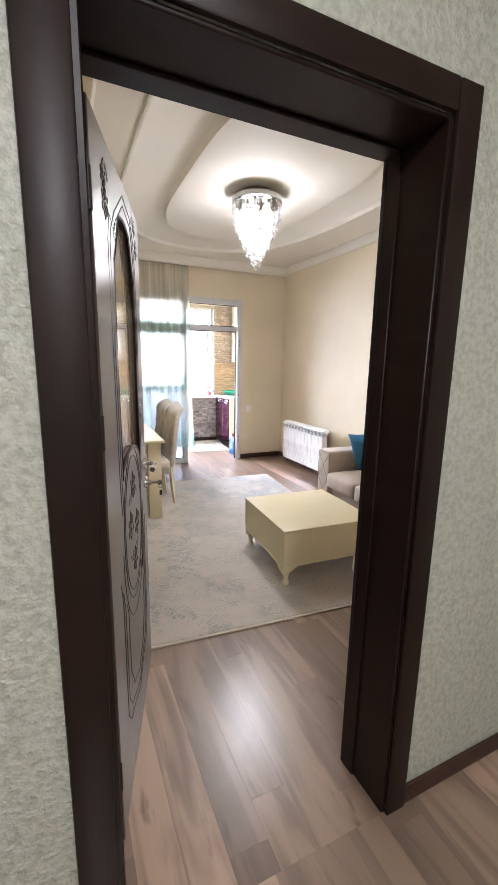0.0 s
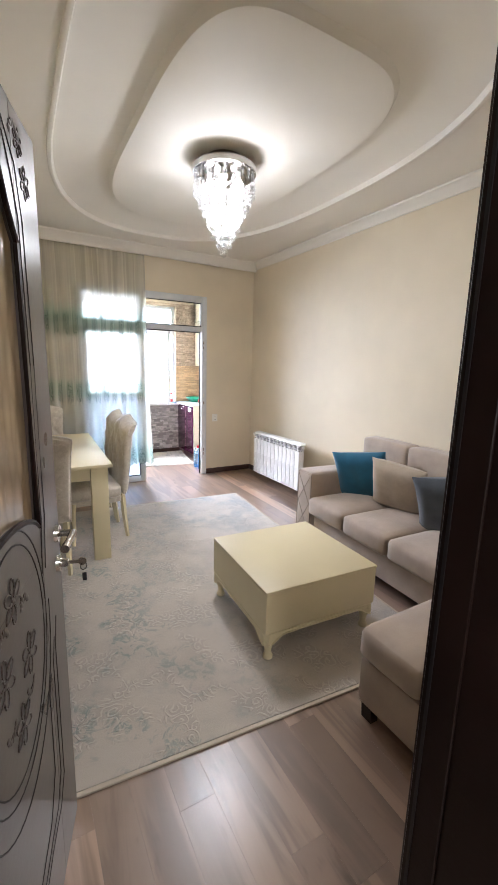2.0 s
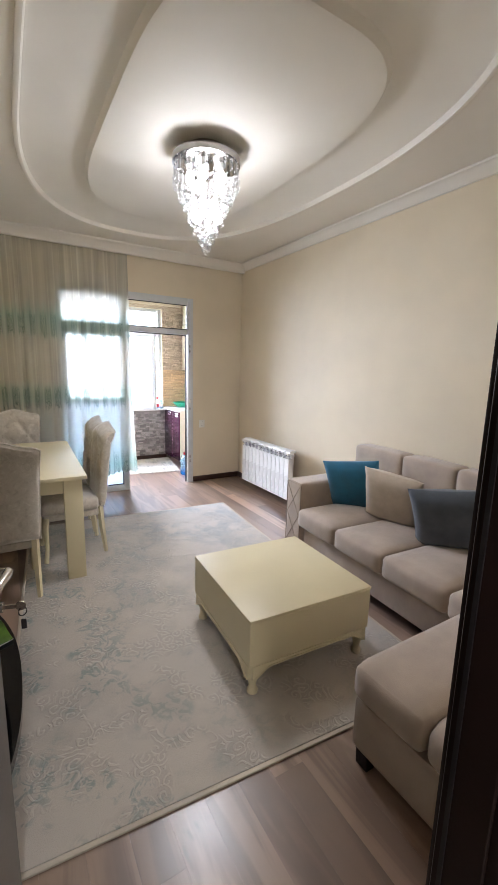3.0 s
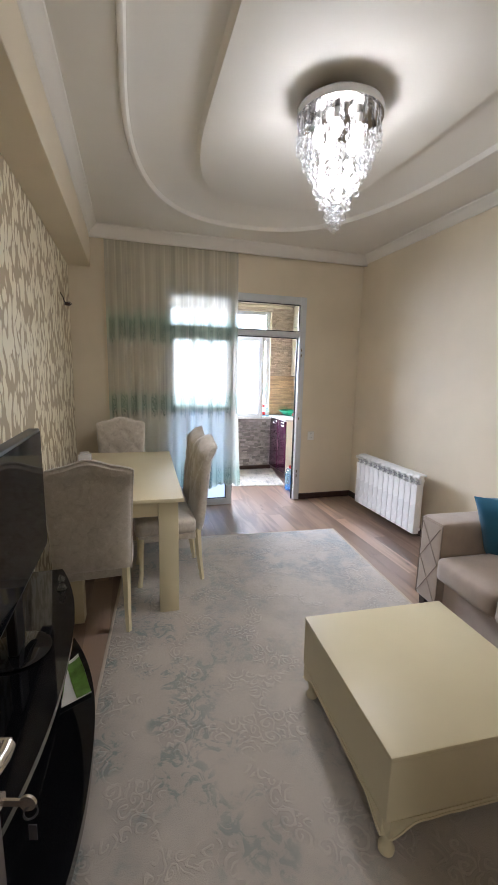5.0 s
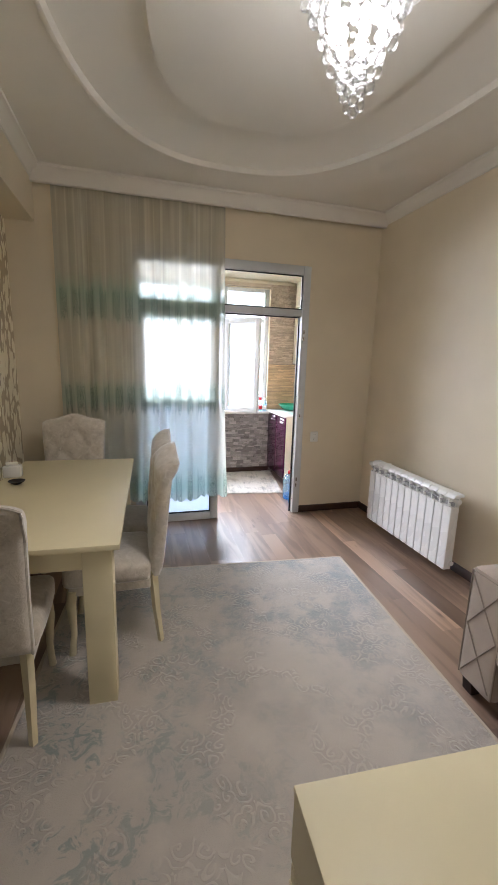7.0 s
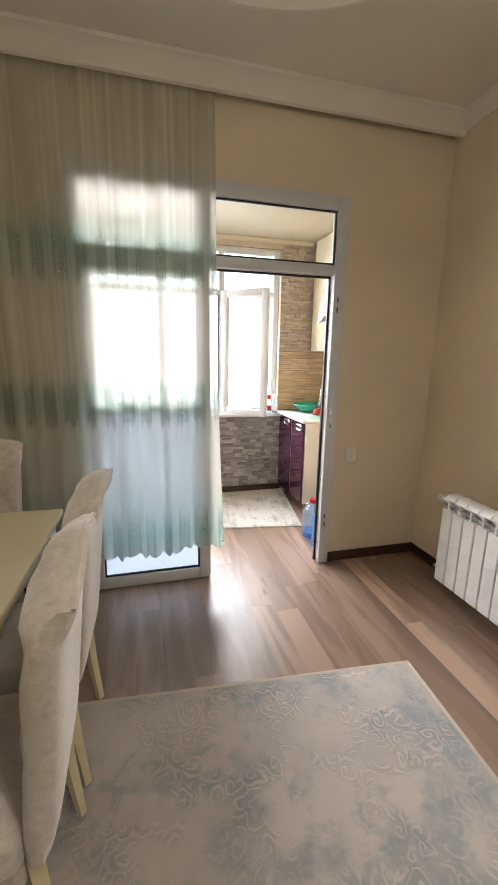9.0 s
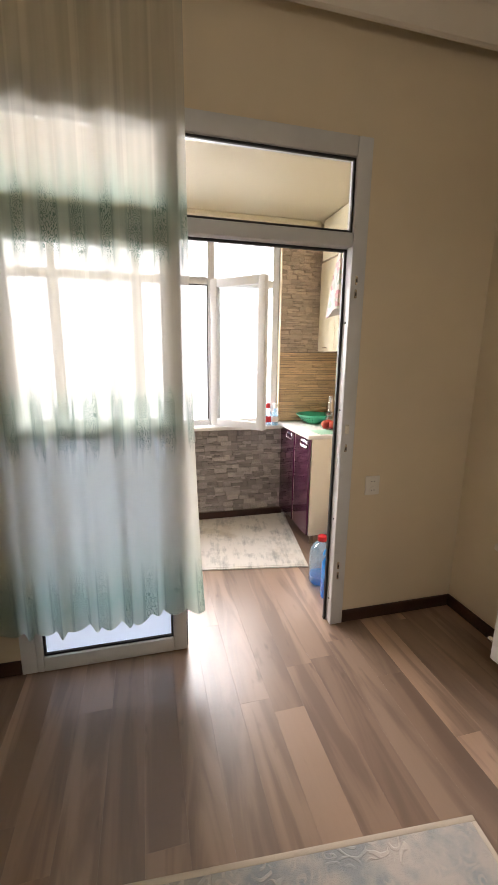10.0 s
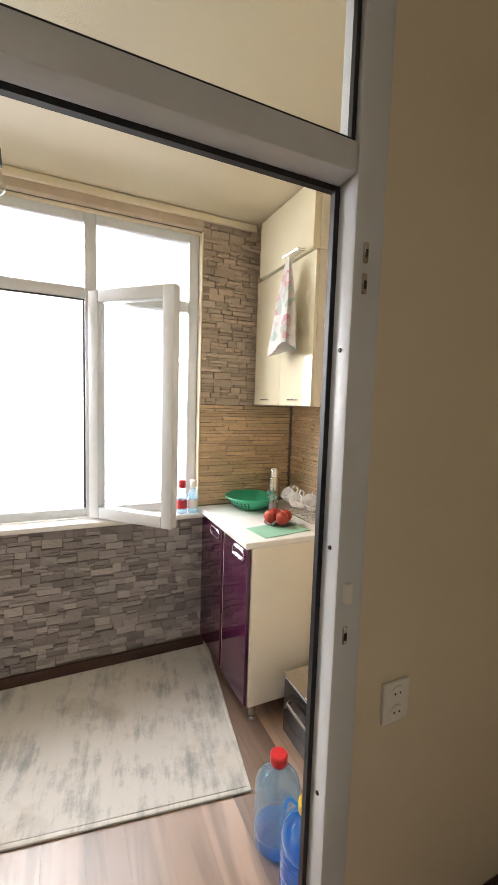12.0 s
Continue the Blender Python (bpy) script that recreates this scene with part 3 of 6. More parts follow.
class Mesh:
    """Collects shapes in one bmesh."""

    def __init__(self):
        self.bm = bmesh.new()

    def box(self, x0, x1, y0, y1, z0, z1, bevel=0.0, seg=1):
        m = Matrix.Translation(((x0 + x1) / 2, (y0 + y1) / 2, (z0 + z1) / 2)) @ Matrix.Diagonal((x1 - x0, y1 - y0, z1 - z0, 1))
        vs = bmesh.ops.create_cube(self.bm, size=1.0, matrix=m)["verts"]
        if bevel:
            es = list({e for v in vs for e in v.link_edges})
            bmesh.ops.bevel(self.bm, geom=es, offset=bevel, segments=seg, profile=0.5, affect="EDGES")
        return self

    def cyl(self, a, b, r0, r1=None, n=16):
        a, b = Vector(a), Vector(b)
        d = b - a
        m = Matrix.Translation((a + b) / 2) @ d.to_track_quat("Z", "Y").to_matrix().to_4x4()
        bmesh.ops.create_cone(self.bm, cap_ends=True, segments=n, radius1=r0, radius2=r0 if r1 is None else r1, depth=d.length, matrix=m)
        return self

    def ball(self, c, r, sub=2, scale=(1, 1, 1)):
        bmesh.ops.create_icosphere(self.bm, subdivisions=sub, radius=r, matrix=Matrix.Translation(c) @ Matrix.Diagonal((*scale, 1)))
        return self

    def lathe(self, profile, c=(0, 0, 0), n=24, cap=True):
        rings = []
        for r, z in profile:
            rings.append([self.bm.verts.new((c[0] + r * math.cos(2 * math.pi * k / n), c[1] + r * math.sin(2 * math.pi * k / n), c[2] + z)) for k in range(n)])
        for a, b in zip(rings, rings[1:]):
            for k in range(n):
                self.bm.faces.new((a[k], a[(k + 1) % n], b[(k + 1) % n], b[k]))
        if cap:
            self.bm.faces.new(rings[0][::-1])
            self.bm.faces.new(rings[-1])
        return self

    def tube(self, pts, r, n=8):
        pts = [Vector(p) for p in pts]
        rings = []
        for i, p in enumerate(pts):
            d = (pts[min(i + 1, len(pts) - 1)] - pts[max(i - 1, 0)]).normalized()
            q = d.to_track_quat("Z", "Y")
            rr = r[i] if isinstance(r, (list, tuple)) else r
            rings.append([self.bm.verts.new(p + q @ Vector((rr * math.cos(2 * math.pi * k / n), rr * math.sin(2 * math.pi * k / n), 0))) for k in range(n)])
        for a, b in zip(rings, rings[1:]):
            for k in range(n):
                self.bm.faces.new((a[k], a[(k + 1) % n], b[(k + 1) % n], b[k]))
        self.bm.faces.new(rings[0][::-1])
        self.bm.faces.new(rings[-1])
        return self

    def prism(self, outline, axis, lo, hi):
        """An outline of (u, v) drawn out along axis x, y or z."""
        def place(u, v, w):
            return {"x": (w, u, v), "y": (u, w, v), "z": (u, v, w)}[axis]
        a = [self.bm.verts.new(place(u, v, lo)) for u, v in outline]
        b = [self.bm.verts.new(place(u, v, hi)) for u, v in outline]
        n = len(a)
        for k in range(n):
            self.bm.faces.new((a[k], a[(k + 1) % n], b[(k + 1) % n], b[k]))
        self.bm.faces.new(a[::-1])
        self.bm.faces.new(b)
        return self

    def soft(self, x0, x1, y0, y1, z0, z1, r=0.04, bulge=0.0, n=8):
        """A stuffed box with round edges; bulge swells its top, front and back."""
        c = Vector(((x0 + x1) / 2, (y0 + y1) / 2, (z0 + z1) / 2))
        h = Vector(((x1 - x0) / 2, (y1 - y0) / 2, (z1 - z0) / 2))
        tmp = bmesh.new()
        bmesh.ops.create_cube(tmp, size=2.0)
        bmesh.ops.subdivide_edges(tmp, edges=tmp.edges[:], cuts=n, use_grid_fill=True)
        new_v = {}
        for v in tmp.verts:
            p = Vector([math.copysign(1 - (1 - abs(t)) ** 1.6, t) for t in v.co])
            q = Vector((p.x * h.x, p.y * h.y, p.z * h.z))
            inner = Vector([max(-(hh - r), min(hh - r, t)) for t, hh in zip(q, h)])
            d = q - inner
            if d.length > 1e-6:
                q = inner + d.normalized() * r
            if bulge:
                q.z += math.copysign(bulge, p.z) * (1 - p.x ** 2) * (1 - p.y ** 2) * (abs(p.z) > 0.5)
                q.x += math.copysign(bulge * 0.6, p.x) * (1 - p.z ** 2) * (1 - p.y ** 2) * (abs(p.x) > 0.5)
            new_v[v.index] = self.bm.verts.new(c + q)
        for f in tmp.faces:
            self.bm.faces.new([new_v[v.index] for v in f.verts])
        tmp.free()
        return self

    def data(self, name, mat, smooth=True):
        bmesh.ops.recalc_face_normals(self.bm, faces=self.bm.faces[:])
        me = bpy.data.meshes.new(name)
        self.bm.to_mesh(me)
        self.bm.free()
        me.materials.append(mat)
        if smooth:
            me.shade_smooth()
            me.set_sharp_from_angle(angle=radians(38))
        return me


def part(name, mesh, mat, parent=None, label="", smooth=True):
    ob = new(name, mesh.data(name, mat, smooth) if isinstance(mesh, Mesh) else mesh)
    ob.parent = parent
    return tagged(ob, label)


def thing(name, label, category, m=None, group=""):
    ob = new(name)
    ob.empty_display_size = 0.1
    if m is not None:
        ob.matrix_basis = m
    return tagged(ob, label, category, group)


def built(name, mesh, mat, label="", category=""):
    """A piece of the setting."""
    ob = new(name, mesh.data(name, mat))
    return tagged(ob, label, category, kind="structure")


# ---- the setting ----
XL, XR, YN, YF = 0.46, 3.70, 2.24, 6.975      # living room
CEIL = 2.90
HX0, HX1, HY0, HY1 = -0.75, 2.75, -0.45, 2.035    # hall
KX0, KX1, KY0, KY1, KZ = 0.46, 3.77, 7.11, 8.60, 2.555    # kitchen balcony
DX0, DX1, DZ = 0.53, 1.385, 2.08               # interior doorway
UX0, UX1, UZ = 1.365, 2.985, 2.40              # balcony door unit

sub = built("subfloor", Mesh().box(XL - 0.15, KX1 + 0.15, 2.035, KY1 + 0.2, -0.16, -0.012).box(HX0 - 0.12, HX1 + 0.12, HY0 - 0.12, 2.034, -0.16, -0.012), M["mortar"], "dark screed under the laminate boards", "floor")

# near wall: hall side papered, room side painted
w = Mesh().box(HX0, DX0, 2.035, 2.12, 0, CEIL + 0.1).box(DX1, HX1 + 0.1, 2.035, 2.12, 0, CEIL + 0.1).box(DX0, DX1, 2.035, 2.12, DZ, CEIL + 0.1)
built("wall_hall_side", w, M["hall"], "grey-green relief wallpaper round the dark doorway", "wall")
w = Mesh().box(HX0, DX0, 2.12, YN, 0, CEIL + 0.1).box(DX1, XR + 0.15, 2.12, YN, 0, CEIL + 0.1).box(DX0, DX1, 2.12, YN, DZ, CEIL + 0.1)
built("wall_south", w, M["wall"], "cream painted wall round the interior doorway", "wall")
built("wall_east", Mesh().box(XR, XR + 0.15, YN, KY0, -0.01, CEIL + 0.1), M["wall"], "plain cream painted wall beside the sofa", "wall")
built("wall_west", Mesh().box(XL - 0.15, XL, YN, YF, -0.01, 2.53), M["wallpaper"], "cream wallpaper with brown leaf pattern", "wall")
built("ceiling_beam", Mesh().box(XL - 0.15, 0.668, YN, YF, 2.53, CEIL + 0.1, 0.004), M["wall"], "cream painted boxed beam along the papered wall", "beam")
w = Mesh().box(XL - 0.15, UX0, YF, KY0, -0.01, CEIL + 0.1).box(UX1, XR, YF, KY0, -0.01, CEIL + 0.1).box(UX0, UX1, YF, KY0, UZ, CEIL + 0.1)
built("wall_north", w, M["wall"], "cream painted wall with the balcony door unit", "wall")
# hall shell
built("wall_hall_west", Mesh().box(HX0 - 0.12, HX0, HY0, 2.12, 0, CEIL + 0.1), M["hall"], "grey-green relief wallpaper of the hall", "wall")
built("wall_hall_east", Mesh().box(HX1, HX1 + 0.12, HY0, 2.035, 0, CEIL + 0.1), M["hall"], "grey-green relief wallpaper of the hall", "wall")
built("wall_hall_south", Mesh().box(HX0 - 0.12, HX1 + 0.12, HY0 - 0.12, HY0, 0, CEIL + 0.1), M["hall"], "grey-green relief wallpaper of the hall", "wall")
built("ceiling_hall", Mesh().box(HX0 - 0.12, HX1 + 0.12, HY0 - 0.12, 2.12, CEIL, CEIL + 0.1), M["ceil"], "plain white hall ceiling", "ceiling")
# kitchen shell
SX0, SX1, SZ0, SZ1 = 0.72, 3.125, 0.86, 2.47       # kitchen window opening
w = Mesh().box(KX0 - 0.15, KX1 + 0.15, KY1, KY1 + 0.2, -0.01, SZ0 - 0.03).box(KX0 - 0.15, SX0, KY1, KY1 + 0.2, SZ0 - 0.03, KZ + 0.1)
w.box(SX1, KX1 + 0.15, KY1, KY1 + 0.2, SZ0 - 0.03, KZ + 0.1).box(SX0, SX1, KY1, KY1 + 0.2, SZ1, KZ + 0.1)
wall_kitchen = built("wall_kitchen_window", w, M["mortar_mid"], "parapet and piers faced with ledge stone round the balcony window", "wall")
wall_kitchen_e = built("wall_kitchen_east", Mesh().box(KX1, KX1 + 0.15, KY0, KY1, -0.01, KZ + 0.1), M["mortar_tan"], "kitchen wall faced with honey strip stone", "wall")
built("wall_kitchen_west", Mesh().box(KX0 - 0.15, KX0, KY0, KY1, -0.01, KZ + 0.1), M["wall"], "cream painted end wall of the balcony", "wall")
built("wall_kitchen_return", Mesh().box(XR, KX1 + 0.15, YF, KY0, -0.01, KZ + 0.1), M["wall"], "cream painted return wall of the balcony", "wall")
built("ceiling_kitchen", Mesh().box(KX0 - 0.15, KX1 + 0.15, KY0, KY1 + 0.2, KZ + 0.004, KZ + 0.12), M["kceil"], "smooth cream panelled balcony ceiling", "ceiling")
built("window_pelmet", Mesh().box(KX0, 3.125, KY1 - 0.045, KY1 - 0.003, SZ1 + 0.005, KZ, 0.006), M["tanpaint"], "tan boxed pelmet above the balcony window", "pelmet")
built("pelmet_trim", Mesh().box(KX0, 3.44, KY1 - 0.070, KY1 - 0.048, KZ - 0.040, KZ + 0.001, 0.008, 2), M["kceil"], "cream cornice strip over the balcony window", "cornice")


def oval(cx, cy, hx, hy, n_exp, count=160, near_left=2.2):
    pts = []
    for k in range(count):
        a = 2 * math.pi * k / count
        c, s = math.cos(a), math.sin(a)
        e = n_exp + near_left if c < 0 and s < 0 else n_exp
        r = (abs(c) ** e + abs(s) ** e) ** (-1 / e)
        pts.append((cx + hx * r * c, cy + hy * r * s))
    return pts


def ceiling_mesh():
    """Border, raised lip, recess and dropped oval centre in one sheet."""
    m = Mesh()
    cx, cy = 2.10, 4.68
    # (half x, half y, exponent, z) from the border inwards
    steps = [(1.10, 1.85, 2.5, CEIL), (1.096, 1.846, 2.5, CEIL - 0.010), (1.085, 1.835, 2.5, CEIL - 0.014), (1.072, 1.822, 2.5, CEIL - 0.010), (1.066, 1.816, 2.5, CEIL + 0.004),
             (1.060, 1.81, 2.5, CEIL + 0.022), (1.02, 1.76, 2.5, CEIL + 0.035), (0.90, 1.62, 2.6, CEIL + 0.046), (0.78, 1.45, 2.7, CEIL + 0.050), (0.70, 1.34, 2.9, CEIL + 0.044), (0.668, 1.295, 3.0, CEIL + 0.030),
             (0.655, 1.28, 3.0, CEIL + 0.002), (0.648, 1.272, 3.0, CEIL - 0.008), (0.62, 1.24, 3.0, CEIL - 0.014), (0.3, 0.6, 2.6, CEIL - 0.014)]
    rings = [[m.bm.verts.new((x, y, z)) for x, y in oval(cx, cy, hx, hy, e)] for hx, hy, e, z in steps]
    n = len(rings[0])
    for a, b in zip(rings, rings[1:]):
        for k in range(n):
            m.bm.faces.new((a[k], a[(k + 1) % n], b[(k + 1) % n], b[k]))
    m.bm.faces.new(rings[-1])
    # flat border out to the walls
    x0, x1, y0, y1 = 0.668, XR, YN, YF
    edge = []
    for x, y in oval(cx, cy, 1.10, 1.85, 2.5):
        dx, dy = x - cx, y - cy
        t = min(((x1 if dx > 0 else x0) - cx) / dx if abs(dx) > 1e-9 else 9e9, ((y1 if dy > 0 else y0) - cy) / dy if abs(dy) > 1e-9 else 9e9)
        edge.append(m.bm.verts.new((cx + dx * t, cy + dy * t, CEIL)))
    for k in range(n):
        m.bm.faces.new((edge[k], edge[(k + 1) % n], rings[0][(k + 1) % n], rings[0][k]))
    for cxn, cyn in ((x0, y0), (x0, y1), (x1, y0), (x1, y1)):
        near = sorted(edge, key=lambda v: (v.co.x - cxn) ** 2 + (v.co.y - cyn) ** 2)
        on_x = [v for v in near if abs(v.co.x - cxn) < 1e-4][:1]
        on_y = [v for v in near if abs(v.co.y - cyn) < 1e-4][:1]
        if on_x and on_y and on_x[0] is not on_y[0]:
            m.bm.faces.new((on_x[0], m.bm.verts.new((cxn, cyn, CEIL)), on_y[0]))
    return m


ceiling = built("ceiling", ceiling_mesh(), M["ceil"], "white plaster ceiling with a stepped oval centre", "ceiling")
built("ceiling_slab", Mesh().box(XL - 0.15, XR + 0.15, YN, KY0, CEIL + 0.1, CEIL + 0.2), M["ceil"], "slab above the plaster ceiling", "ceiling")

# cornice round the room
CORN = [(0, 0), (0.078, 0), (0.074, -0.014), (0.058, -0.020), (0.045, -0.036), (0.026, -0.052), (0.018, -0.066), (0.012, -0.080), (0, -0.084)]


def cornice(name, axis, at, sign, lo, hi, z=CEIL, tall=1.0):
    m = Mesh().prism([(at + sign * u, z + v * tall - 0.001) for u, v in CORN], axis, lo, hi)
    return built(name, m, M["ceil"], "white moulded plaster cornice", "cornice")


cornice("cornice_east", "y", XR, -1, YN, YF)
cornice("cornice_west", "y", 0.668, 1, YN, YF)
cornice("cornice_south", "x", YN, 1, 0.668, XR)
cornice("cornice_north", "x", 6.913, -1, 0.668, XR, CEIL, 1.3)
built("curtain_pelmet", Mesh().box(0.668, XR, 6.9135, 6.923, 2.788, CEIL - 0.002, 0.002), M["ceil"], "white plaster pelmet hiding the curtain track", "pelmet")


def skirting(name, x0, x1, y0, y1):
    return built(name, Mesh().box(x0, x1, y0, y1, 0, 0.072, 0.006, 2), M["base"], "dark brown skirting board", "baseboard")


skirting("baseboard_north_right", UX1 + 0.002, XR - 0.016, YF - 0.015, YF - 0.001)
skirting("baseboard_north_left", XL + 0.016, UX0 - 0.002, YF - 0.015, YF - 0.001)
skirting("baseboard_east", XR - 0.015, XR - 0.001, YN + 0.016, YF)
skirting("baseboard_west", XL + 0.001, XL + 0.015, YN + 0.016, YF)
skirting("baseboard_south", 1.47, XR - 0.016, YN + 0.001, YN + 0.015)
skirting("baseboard_hall", 1.462, HX1, 2.020, 2.034)
skirting("baseboard_hall_left", HX0, 0.45, 2.020, 2.034)
skirting("baseboard_kitchen", KX0, 3.17, KY1 - 0.046, KY1 - 0.030)


# hazy sky beyond the balcony
sky_sheet = Mesh().box(-22, 26, 30.0, 30.1, -14, 30)
built("backdrop", sky_sheet, M["outside"], "bright hazy sky beyond the window", "backdrop")
built("ground", Mesh().box(-60, 64, 8.9, 29.9, -9.2, -9.0), M["mortar"], "distant ground far below the balcony", "ground")

# ---- interior doorway ----
def door_casing():
    c = thing("door_frame", "dark brown veneered door frame with flat architraves", "door frame")
    c["kind"] = "structure"
    for nm, x0, x1 in (("jamb_left", DX0 - 0.001, 0.548), ("jamb_right", 1.370, DX1 + 0.001)):
        part(nm, Mesh().box(x0, x1, 2.030, YN + 0.004, 0, DZ - 0.002, 0.003), M["dark"], c)
    part("head_jamb", Mesh().box(0.549, 1.369, 2.030, YN + 0.004, 2.066, DZ - 0.002, 0.003), M["dark"], c)
    part("stop_right", Mesh().box(1.362, 1.3695, 2.176, 2.243, 0, 2.064, 0.002), M["dark"], c)
    part("stop_head", Mesh().box(0.549, 1.3615, 2.176, 2.243, 2.056, 2.0655, 0.002), M["dark"], c)
    part("seal_strip", Mesh().box(1.3585, 1.3615, 2.226, 2.232, 0.3, 2.05), M["groove"], c)
    for nm, x0, x1 in (("architrave_left", 0.447, 0.534), ("architrave_right", 1.381, 1.459)):
        part(nm, Mesh().box(x0, x1, 2.014, 2.0295, 0, 2.151, 0.005, 2), M["dark"], c)
        part(nm + "_room", Mesh().box(x0, x1, YN + 0.0045, YN + 0.020, 0, 2.151, 0.005, 2), M["dark"], c)
    part("architrave_head", Mesh().box(0.5345, 1.3805, 2.014, 2.0295, 2.078, 2.151, 0.005, 2), M["dark"], c)
    part("architrave_head_room", Mesh().box(0.5345, 1.3805, YN + 0.0045, YN + 0.020, 2.078, 2.151, 0.005, 2), M["dark"], c)


door_casing()


def door_leaf():
    """Leaf with an arched glass light above a carved oval; u runs from the hinge, the face seen looks along local -y."""
    W, H, T = 0.840, 2.052, 0.042
    d = thing("interior_door", "open dark brown lacquered door with glass light and carved oval", "door", pose(0.573, 2.294, 0.006, 0, 0, 73.3))
    # local x along the leaf, local y to the far side; the seen face is y = 0
    g0, g1, gb, gt = 0.250, 0.655, 1.075, 1.915
    m = Mesh().box(0, g0, 0, T, 0, H, 0.003).box(g1, W, 0, T, 0, H, 0.003).box(g0 - 0.001, g1 + 0.001, 0, T, 0, 1.02, 0.001)
    # head and foot of the light are curved
    n = 16
    top = [(g0 - 0.001, H)] + [(g0 + (g1 - g0) * k / n, gt + 0.02 * math.cos(math.pi * (2 * k / n - 1)) - 0.13 * max(0.0, (abs(2 * k / n - 1) - 0.55) / 0.45) ** 0.7) for k in range(n + 1)] + [(g1 + 0.001, H)]
    m.prism(top, "y", 0.0005, T - 0.0005)
    cxo = 0.437
    bot = [(g0 - 0.001, 1.0)] + [(g0 + (g1 - g0) * k / n, gb + 0.10 * math.sqrt(max(0, 1 - ((g0 + (g1 - g0) * k / n - cxo) / 0.235) ** 2)) - 0.01) for k in range(n + 1)] + [(g1 + 0.001, 1.0)]
    m.prism(bot, "y", 0.0005, T - 0.0005)
    leaf = part("leaf", m, M["leaf"], d)
    part("glass_light", Mesh().box(g0 - 0.004, g1 + 0.004, 0.016, 0.024, 1.03, 1.975), M["doorglass"], d, "amber patterned glass pane")
    bead = [(g0, 1.10)] + [(u, z) for u, z in top[1:-1]] + [(g1, 1.10)]
    part("glazing_bead", Mesh().tube([(u, 0.004, z) for u, z in bead] + [(u, 0.004, z) for u, z in reversed(bot[1:-1])], 0.007, 6), M["dark"], d)
    # carved lines: dark tubes whose colour stands in for the grooves' shade
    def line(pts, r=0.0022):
        part("groove_shade", Mesh().tube([(u, 0.0005, z) for u, z in pts], r, 6), M["groove"], leaf)
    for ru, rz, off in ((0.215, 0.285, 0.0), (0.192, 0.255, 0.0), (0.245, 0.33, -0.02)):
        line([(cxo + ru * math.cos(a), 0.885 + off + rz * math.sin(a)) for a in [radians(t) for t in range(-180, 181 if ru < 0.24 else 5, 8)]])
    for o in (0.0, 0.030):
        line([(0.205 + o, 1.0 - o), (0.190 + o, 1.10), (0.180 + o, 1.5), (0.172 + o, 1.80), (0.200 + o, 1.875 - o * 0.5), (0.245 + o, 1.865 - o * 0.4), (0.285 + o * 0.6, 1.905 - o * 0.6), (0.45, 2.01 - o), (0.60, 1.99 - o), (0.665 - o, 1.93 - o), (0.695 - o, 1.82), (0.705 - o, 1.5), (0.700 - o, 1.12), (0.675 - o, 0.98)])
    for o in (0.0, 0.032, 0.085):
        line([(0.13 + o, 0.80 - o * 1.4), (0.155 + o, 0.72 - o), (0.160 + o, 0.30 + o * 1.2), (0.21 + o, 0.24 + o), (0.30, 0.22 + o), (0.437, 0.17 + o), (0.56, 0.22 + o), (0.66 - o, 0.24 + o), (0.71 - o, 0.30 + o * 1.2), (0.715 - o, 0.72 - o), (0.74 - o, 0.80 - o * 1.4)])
    # carved leaf sprays
    def spray(u0, z0, size, up=1):
        mm = Mesh()
        for k in range(7):
            a = radians(-70 + 140 * k / 6)
            du, dz = math.sin(a) * size, math.cos(a) * size * up
            mm.ball((u0 + du * 0.6, 0.0005, z0 + dz * 0.6), 0.5 * size, 1, (0.22 + 0.3 * abs(math.sin(a)), 0.06 / size * 0.05 + 0.1, 0.3 + 0.25 * abs(math.cos(a))))
        part("carved_spray", mm, M["leaf"], leaf, "carved leaf ornament")
    def rosette(u0, z0, r, petals=6):
        for k in range(petals):
            a = 2 * math.pi * (k + 0.5) / petals
            ca, sa = math.cos(a), math.sin(a)
            loop = []
            for q in range(11):
                t = 2 * math.pi * q / 10
                lx, ly = r * 0.55 + r * 0.45 * math.cos(t), r * 0.24 * math.sin(t)
                loop.append((u0 + lx * ca - ly * sa, -0.0005, z0 + lx * sa + ly * ca))
            part("carved_petal", Mesh().tube(loop, 0.0022, 5), M["leaf"], leaf)
        part("carved_boss", Mesh().ball((u0, 0.0, z0), r * 0.20, 1, (1, 0.5, 1)), M["leaf"], leaf)
    for u0, z0, r in ((0.140, 1.945, 0.028), (0.155, 1.885, 0.040), (0.700, 1.985, 0.030), (0.735, 1.915, 0.036), (cxo, 1.03, 0.050), (cxo - 0.075, 0.90, 0.052), (cxo + 0.070, 0.86, 0.052), (cxo, 0.74, 0.050)):
        rosette(u0, z0, r)
    spray(0.17, 1.95, 0.055)
    spray(0.68, 1.98, 0.05)
    for a in range(4):
        spray(cxo + 0.09 * math.cos(radians(90 * a + 45)), 0.885 + 0.13 * math.sin(radians(90 * a + 45)), 0.04, 1 if a < 2 else -1)
    # handle, lock and key
    h = Mesh().cyl((0.800, 0, 1.022), (0.800, -0.010, 1.022), 0.026, 0.024, 24).cyl((0.800, -0.008, 1.022), (0.800, -0.048, 1.022), 0.010, 0.010, 16)
    part("handle_rose", h, M["nickel"], d)
